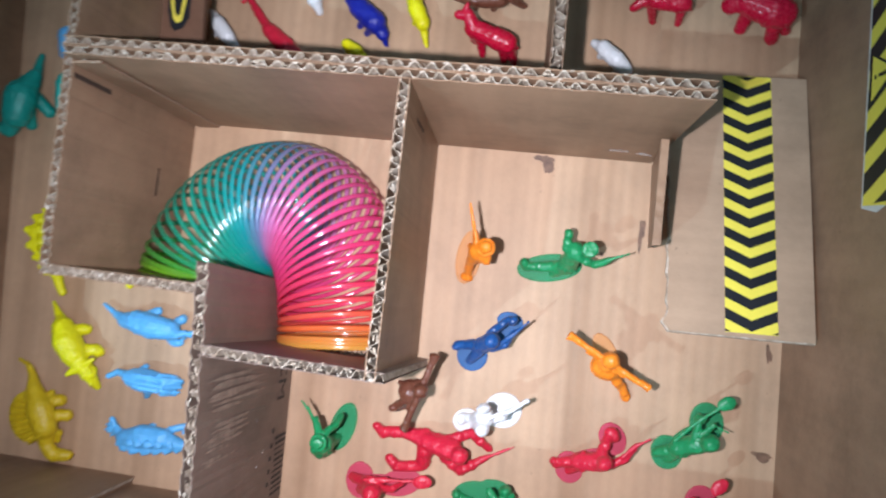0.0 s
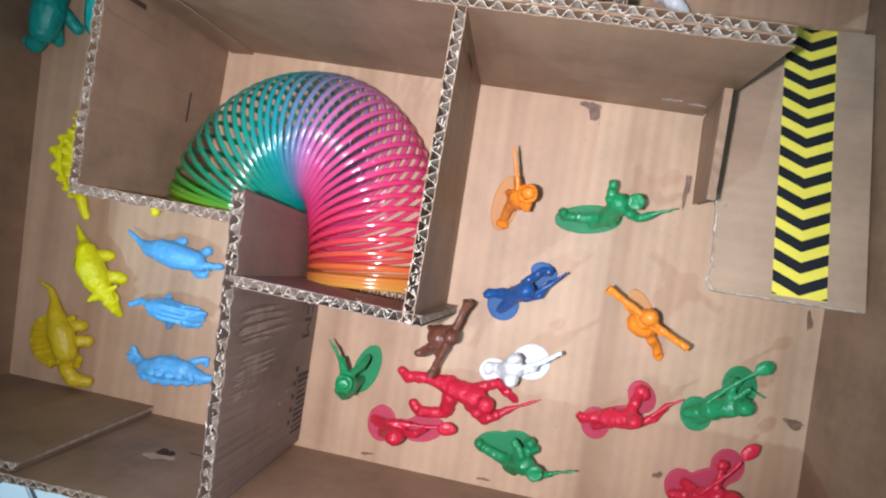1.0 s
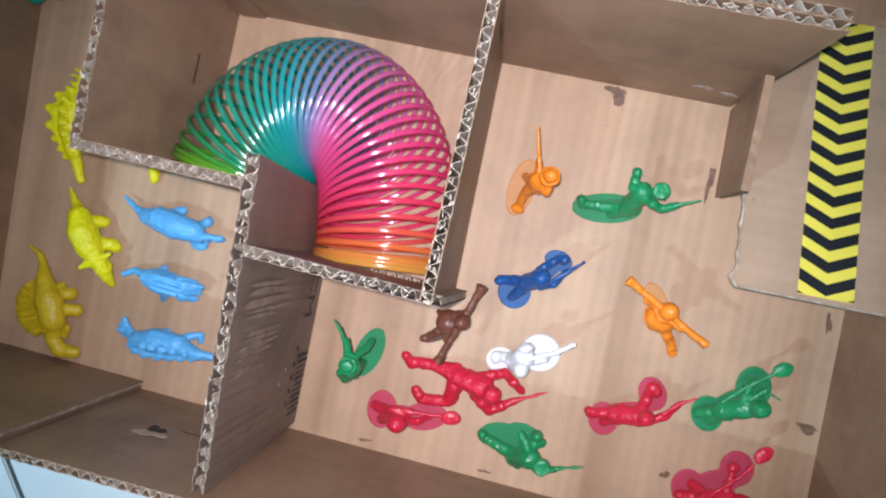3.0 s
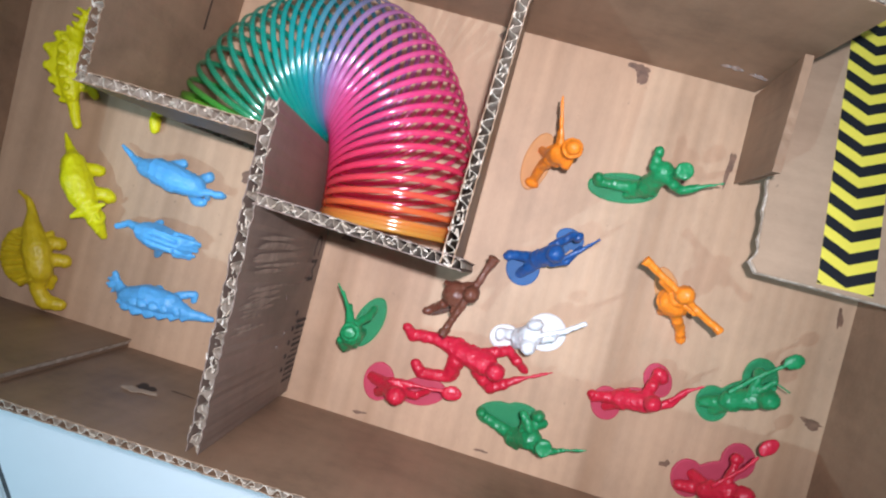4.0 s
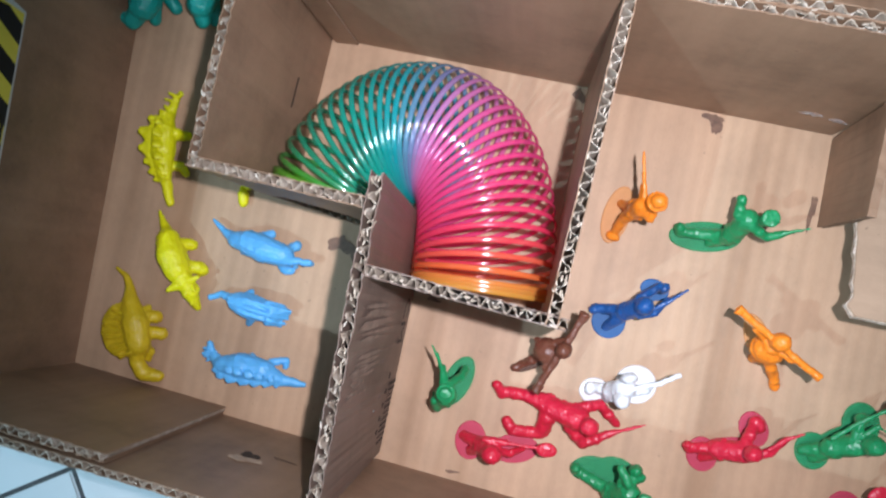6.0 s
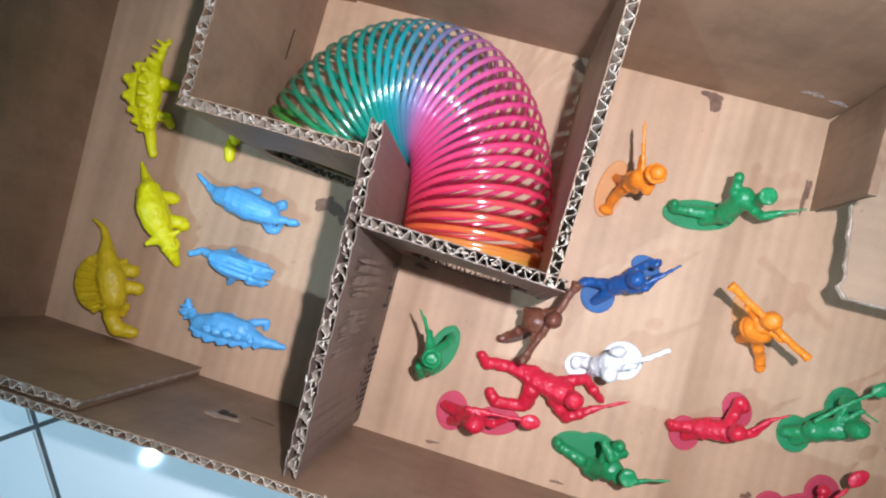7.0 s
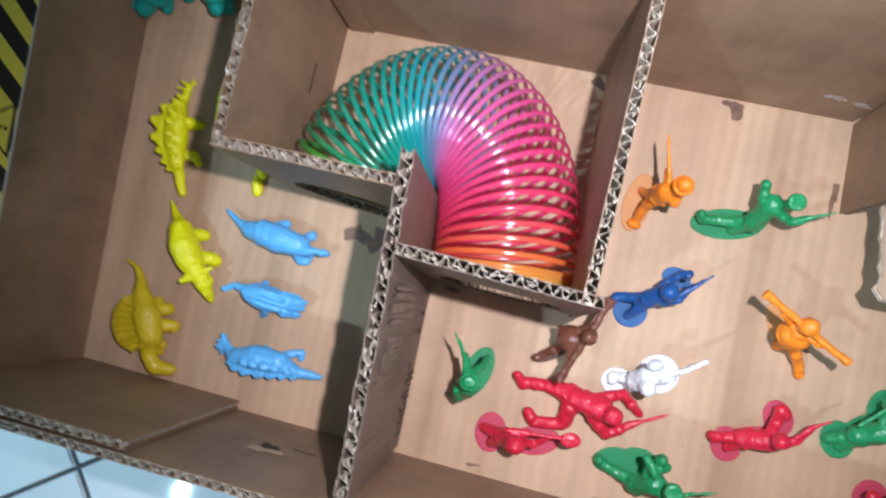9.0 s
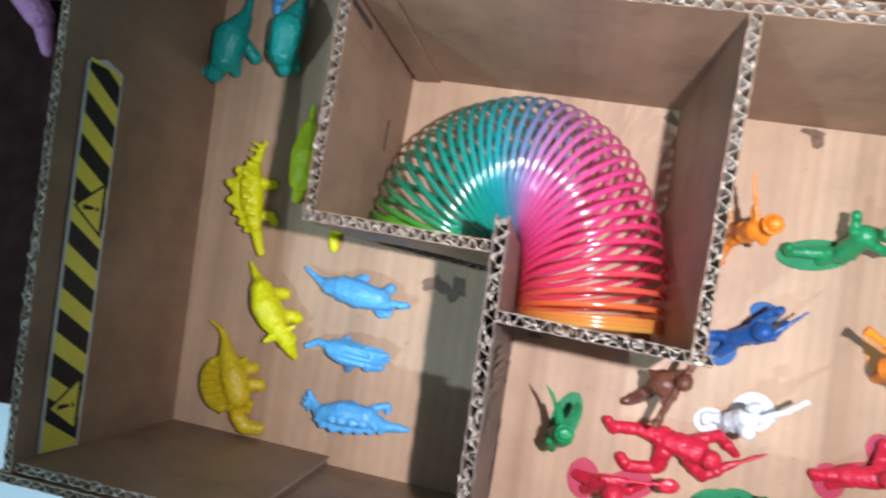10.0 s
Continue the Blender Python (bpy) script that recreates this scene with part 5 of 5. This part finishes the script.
figure("toy_animal", "red plastic toy antelope standing on cardboard", "toy animal", "toy animals in the upper room", crimson_plastic, 114.8, 80.5, [
    limb(-13.1, -3.9, 22, 2.4, -7.5, -0.2, 24, 3.2), limb(-7.6, 0.6, 22, 4, -1.1, 2.1, 20, 5), limb(-1.1, 2.1, 20, 5.4, 12.8, 0.9, 20, 5.4), limb(-3.1, 1, 16, 2.8, 0.2, -3.5, 2, 2),
    limb(13.6, 0.7, 16, 2.8, 14.1, -3.8, 2, 2), limb(1.5, 2.7, 16, 2.8, 2.8, 4.6, 2, 2), limb(14.6, 2.6, 18, 1.2, 19.1, 0.3, 12, 0.8),])
figure("toy_animal", "glossy red plastic toy hippopotamus standing on cardboard", "toy animal", "toy animals in the upper room", crimson_plastic, 169.5, 79.3, [
    limb(-16.9, 2.4, 18, 5, -11.5, 5.8, 18, 6), limb(-8.6, 4.9, 19, 8, 3.5, 0.2, 20, 9), limb(3.5, 0.2, 20, 9.4, 9, -0.8, 19, 8.4), limb(-6, 1.8, 12, 4, -7.2, -4.2, 2, 3.4),
    limb(7.9, -4.8, 12, 4.2, 9.6, -9.1, 2, 3.6), limb(-0.7, 5.1, 10, 4, -0.9, 4.7, 2, 3.6), limb(12.4, -1.3, 12, 3.6, 16.8, -3.8, 2, 3), limb(14.4, -2.9, 16, 1, 14.3, -7, 8, 0.7),])
figure("toy_animal", "white plastic toy polar bear walking on cardboard", "toy animal", "toy animals in the upper room", white_plastic, 90.8, 53.6, [
    limb(-7.2, 6.3, 10, 2.4, -2.4, 3.5, 12, 3.8), limb(-2.4, 3.5, 12, 4.4, 5.2, -3, 13, 4.8), limb(5.2, -3, 13, 4.6, 10.8, -7.8, 11, 4), limb(-0.7, 2.3, 8, 2.2, -2.8, 2, 2, 2),
    limb(8.8, -6.1, 8, 2.2, 6.7, -6.4, 2, 2),])


# ---- stray things outside the box ----
cloth = slab("dark_cloth", [(-0.72, -0.235), (-0.325, -0.225), (-0.335, 0.30), (-0.72, 0.30)], GROUND, GROUND + 0.006, dark_cloth)
tagged(cloth, "dark brown folded cloth on the tiles beside box", "cloth")
figure("toy_dinosaur", "pink-purple plastic toy lying on dark cloth", "toy dinosaur", "", pink_plastic, -408.1, 20.6, [limb(-17.1, 34.3, 12, 7, -6.2, 14.6, 14, 10), limb(-6.2, 14.6, 14, 10, 7.1, 0.5, 13, 9), limb(7, 0.4, 11, 7, 11.5, -19.6, 7, 4),
                                                                                       limb(-2.4, 14.3, 10, 4, 14, 19.6, 4, 3.4)], GROUND + 0.006)
figure("toy_dinosaur", "dark teal plastic toy lying on dark cloth", "toy dinosaur", "", teal_plastic, -364.5, -149.9, [limb(1.6, 21.1, 7, 5, 2.7, 0.5, 9, 8), limb(2.7, 0.5, 9, 8, -0.8, -22.6, 6, 4), limb(5, 6.5, 6, 3, 15.5, 10.5, 3, 3)], GROUND + 0.006)


# ---- stains, slits, glue, scuffs and print ----
def blot(name, label, category, m, rx, ry, mat, seed, lift=0.00018, points=22):
    """A thin uneven patch on a surface."""
    rnd = random.Random(seed)
    ph = [rnd.uniform(0, 6.3) for _ in range(4)]
    out = []
    for i in range(points):
        a = 2 * math.pi * i / points
        r = 1 + 0.28 * math.sin(2 * a + ph[0]) + 0.2 * math.sin(3 * a + ph[1]) + 0.13 * math.sin(5 * a + ph[2]) + 0.1 * math.sin(8 * a + ph[3])
        out.append((rx * r * math.cos(a), ry * r * math.sin(a)))
    return tagged(plate(name, m, out, lift, mat, None), label, category)


FLAT = lambda x, y: Matrix.Translation((x, y, 0.00012))
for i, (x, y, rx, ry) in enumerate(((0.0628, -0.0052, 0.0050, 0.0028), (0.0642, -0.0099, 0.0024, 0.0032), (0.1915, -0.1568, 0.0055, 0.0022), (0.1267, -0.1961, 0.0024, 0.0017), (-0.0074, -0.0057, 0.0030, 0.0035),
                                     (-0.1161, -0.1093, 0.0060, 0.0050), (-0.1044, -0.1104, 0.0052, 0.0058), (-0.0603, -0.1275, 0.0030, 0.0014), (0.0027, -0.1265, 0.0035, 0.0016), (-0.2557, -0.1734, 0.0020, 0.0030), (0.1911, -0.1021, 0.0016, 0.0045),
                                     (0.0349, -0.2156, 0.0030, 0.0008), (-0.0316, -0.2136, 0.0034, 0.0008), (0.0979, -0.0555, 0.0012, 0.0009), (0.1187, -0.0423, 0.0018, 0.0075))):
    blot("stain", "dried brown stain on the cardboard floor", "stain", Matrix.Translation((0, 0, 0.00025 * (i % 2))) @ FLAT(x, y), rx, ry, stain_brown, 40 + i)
top_face = face_frame((0.0983, -0.0031, 0.0330), (0.9400, -0.0108, 0.0000), (0.0047, 0.0015, 0.1310))
for i, (dx, dz, rx, ry) in enumerate(((0.0, 0.003, 0.0042, 0.0030), (0.0135, -0.001, 0.0040, 0.0024))):
    blot("glue_smear", "shiny whitish glue smear on the cardboard", "glue", top_face @ Matrix.Translation((dx, dz, 0.0009)), rx, ry, glue_white, 60 + i, 0.0001)


# a flat dark plate on the face, its colour holding the gap's shade
def slit(m, w, h, label="dark cut slit in the cardboard"):
    return tagged(plate("slit", m, [(-w / 2, -h / 2), (w / 2, -h / 2 + w * 0.4), (w / 2, h / 2), (-w / 2, h / 2 - w * 0.5)], 0.00015, shadow_gap, None), label, "slit")


inner_left = face_frame((-0.1463, -0.0399, 0.0000), (0.0285, 0.9619, 0.0000), (0.0004, 0.0073, 0.1240))
slit(inner_left @ Matrix.Translation((0.0, 0.038, 0.0003)) @ Matrix.Rotation(radians(90), 4, "Z"), 0.0014, 0.0160)
slit(inner_left @ Matrix.Translation((0.0345, 0.108, 0.0003)), 0.0022, 0.0300)
inner_right = face_frame((0.0009, -0.0106, 0.0000), (0.0052, 0.9364, 0.0000), (0.0031, 0.0078, 0.1310))
slit(inner_right @ Matrix.Translation((0.0010, 0.088, 0.0003)), 0.0014, 0.0260)
front_face = face_frame((-0.1198, -0.2140, 0.0620), (-1.0364, 0.0326, 0.0000), (0.0075, 0.0030, 0.1700))
blot("torn_hole", "small torn hole in the cardboard box side", "hole", front_face @ Matrix.Translation((0.001, -0.002, 0.0005)), 0.0036, 0.0060, shadow_gap, 71)
blot("torn_flap", "pale torn paper flap beside the hole", "paper", front_face @ Matrix.Translation((0.001, 0.0060, 0.0008)), 0.0066, 0.0040, scuffed, 72)
slit(front_face @ Matrix.Translation((-0.014, -0.009, 0.0005)) @ Matrix.Rotation(radians(84), 4, "Z"), 0.0007, 0.0120, "thin dark scratch on the cardboard")
tall_face = face_frame((-0.0713, -0.1577, 0.0000), (0.0125, 0.9953, 0.0000), (-0.0006, 0.0082, 0.1250))
scraped = plain("scraped_dark_cardboard", (0.26, 0.185, 0.14), 0.6, 0.3, 160, 0.3)
drip_rnd = random.Random(77)
scuff = thing("scuff_mark", -0.0712, -0.15)
tagged(scuff, "pale scraped drips on the dark cardboard partition", "scuff")
for i in range(34):
    u = drip_rnd.uniform(-0.012, 0.028)
    reach, half = drip_rnd.uniform(0.010, 0.026) * (0.5 + (u + 0.016) / 0.04), drip_rnd.uniform(0.0004, 0.0012)
    ring = [(half * math.cos(k * 0.3927) * drip_rnd.uniform(0.7, 1.2), reach * math.sin(k * 0.3927) * drip_rnd.uniform(0.85, 1.1)) for k in range(16)]
    plate("drip", tall_face @ Matrix.Translation((u, 0.120 - reach - drip_rnd.uniform(0, 0.012), 0.0009 + 0.00002 * i)), ring, 0.0001, scraped, scuff)
for i in range(5):
    r = random.Random(400 + i)
    blot("scuff", "pale fleck on the dark cardboard", "scuff", tall_face @ Matrix.Translation((r.uniform(-0.05, 0.05), r.uniform(0.02, 0.1), 0.0009)), 0.0006, 0.0006, glue_white, 410 + i, 0.0001)
# print along the foot of the tall partition: bars for what cannot be read
printed = thing("printed_marks", -0.0716, -0.178)
tagged(printed, "black printed marks and bars on cardboard", "print")
for i in range(11):
    r = random.Random(500 + i)
    dy, h = -0.0155 - 0.0031 * i, r.uniform(0.012, 0.020)
    w = r.choice((0.0007, 0.0011, 0.0016))
    plate("bar", tall_face @ Matrix.Translation((dy, 0.0125 + r.uniform(-0.002, 0.001), 0.0009)), [(-w / 2, -h / 2), (w / 2, -h / 2), (w / 2, h / 2), (-w / 2, h / 2)], 0.0001, ink, printed)
ring = [(0.0016 * math.cos(t * 0.5236), 0.0019 * math.sin(t * 0.5236)) for t in range(12)]
plate("bar", tall_face @ Matrix.Translation((-0.0105, 0.0255, 0.0009)), ring, 0.0001, ink, printed)
for i in range(4):
    plate("bar", tall_face @ Matrix.Translation((-0.0185 - 0.0070 * i, 0.0262, 0.0009)), [(-0.0014, -0.0017), (0.0012, -0.0013), (0.0014, 0.0016), (-0.0009, 0.0017)], 0.0001, ink, printed)
letters = bpy.data.curves.new("letters", "FONT")
letters.body, letters.size, letters.extrude = "CM", 0.0170, 0.00005
letters.materials.append(ink)
writing = under(new("letters", letters), printed)
writing.matrix_basis = tall_face @ Matrix.Translation((0.0300, 0.0255, 0.0010)) @ Matrix.Rotation(radians(180), 4, "Z")

# ---- floor tiles of the room, last ----
TILE, GAP = 0.330, 0.0030
tile_m = Matrix.Translation((-0.2651, -0.2806, GROUND)) @ Matrix.Rotation(radians(34.5), 4, "Z")
bm = bmesh.new()
bmesh.ops.create_cube(bm, size=1, matrix=Matrix.Translation((0, 0, -0.004)) @ Matrix.Diagonal((TILE - GAP, TILE - GAP, 0.008, 1)))
bmesh.ops.bevel(bm, geom=[e for e in bm.edges if all(v.co.z > -0.001 for v in e.verts)], offset=0.0012, segments=2, affect="EDGES")
tile_mesh = bpy.data.meshes.new("tile")
bm.to_mesh(tile_mesh)
bm.free()
tile_mesh.materials.append(tile_white)
swap = lambda q: [(y, x) for x, y in q]
for i in range(-9, 10):
    for j in range(-9, 10):
        p = tile_m @ Vector(((i + 0.5) * TILE, (j + 0.5) * TILE, 0))
        if max(abs(p.x), abs(p.y)) < 1.36:
            ob = under(new("tile", tile_mesh), ground)
            ob.matrix_basis = Matrix.Translation(p) @ Matrix.Rotation(radians(34.5), 4, "Z")
        elif max(abs(p.x), abs(p.y)) < 1.85:
            # cut tiles along the room's walls
            h = (TILE - GAP) / 2
            turn = Matrix.Rotation(radians(34.5), 3, "Z")
            q = [tuple((p + turn @ Vector((u * h, v * h, 0))).xy) for u, v in ((-1, -1), (1, -1), (1, 1), (-1, 1))]
            q = clip_y(q, -1.599, 1.599)
            q = swap(clip_y(swap(q), -1.599, 1.599)) if len(q) > 2 else []
            if len(q) > 2:
                slab("tile", q, GROUND - 0.008, GROUND, tile_white, ground)
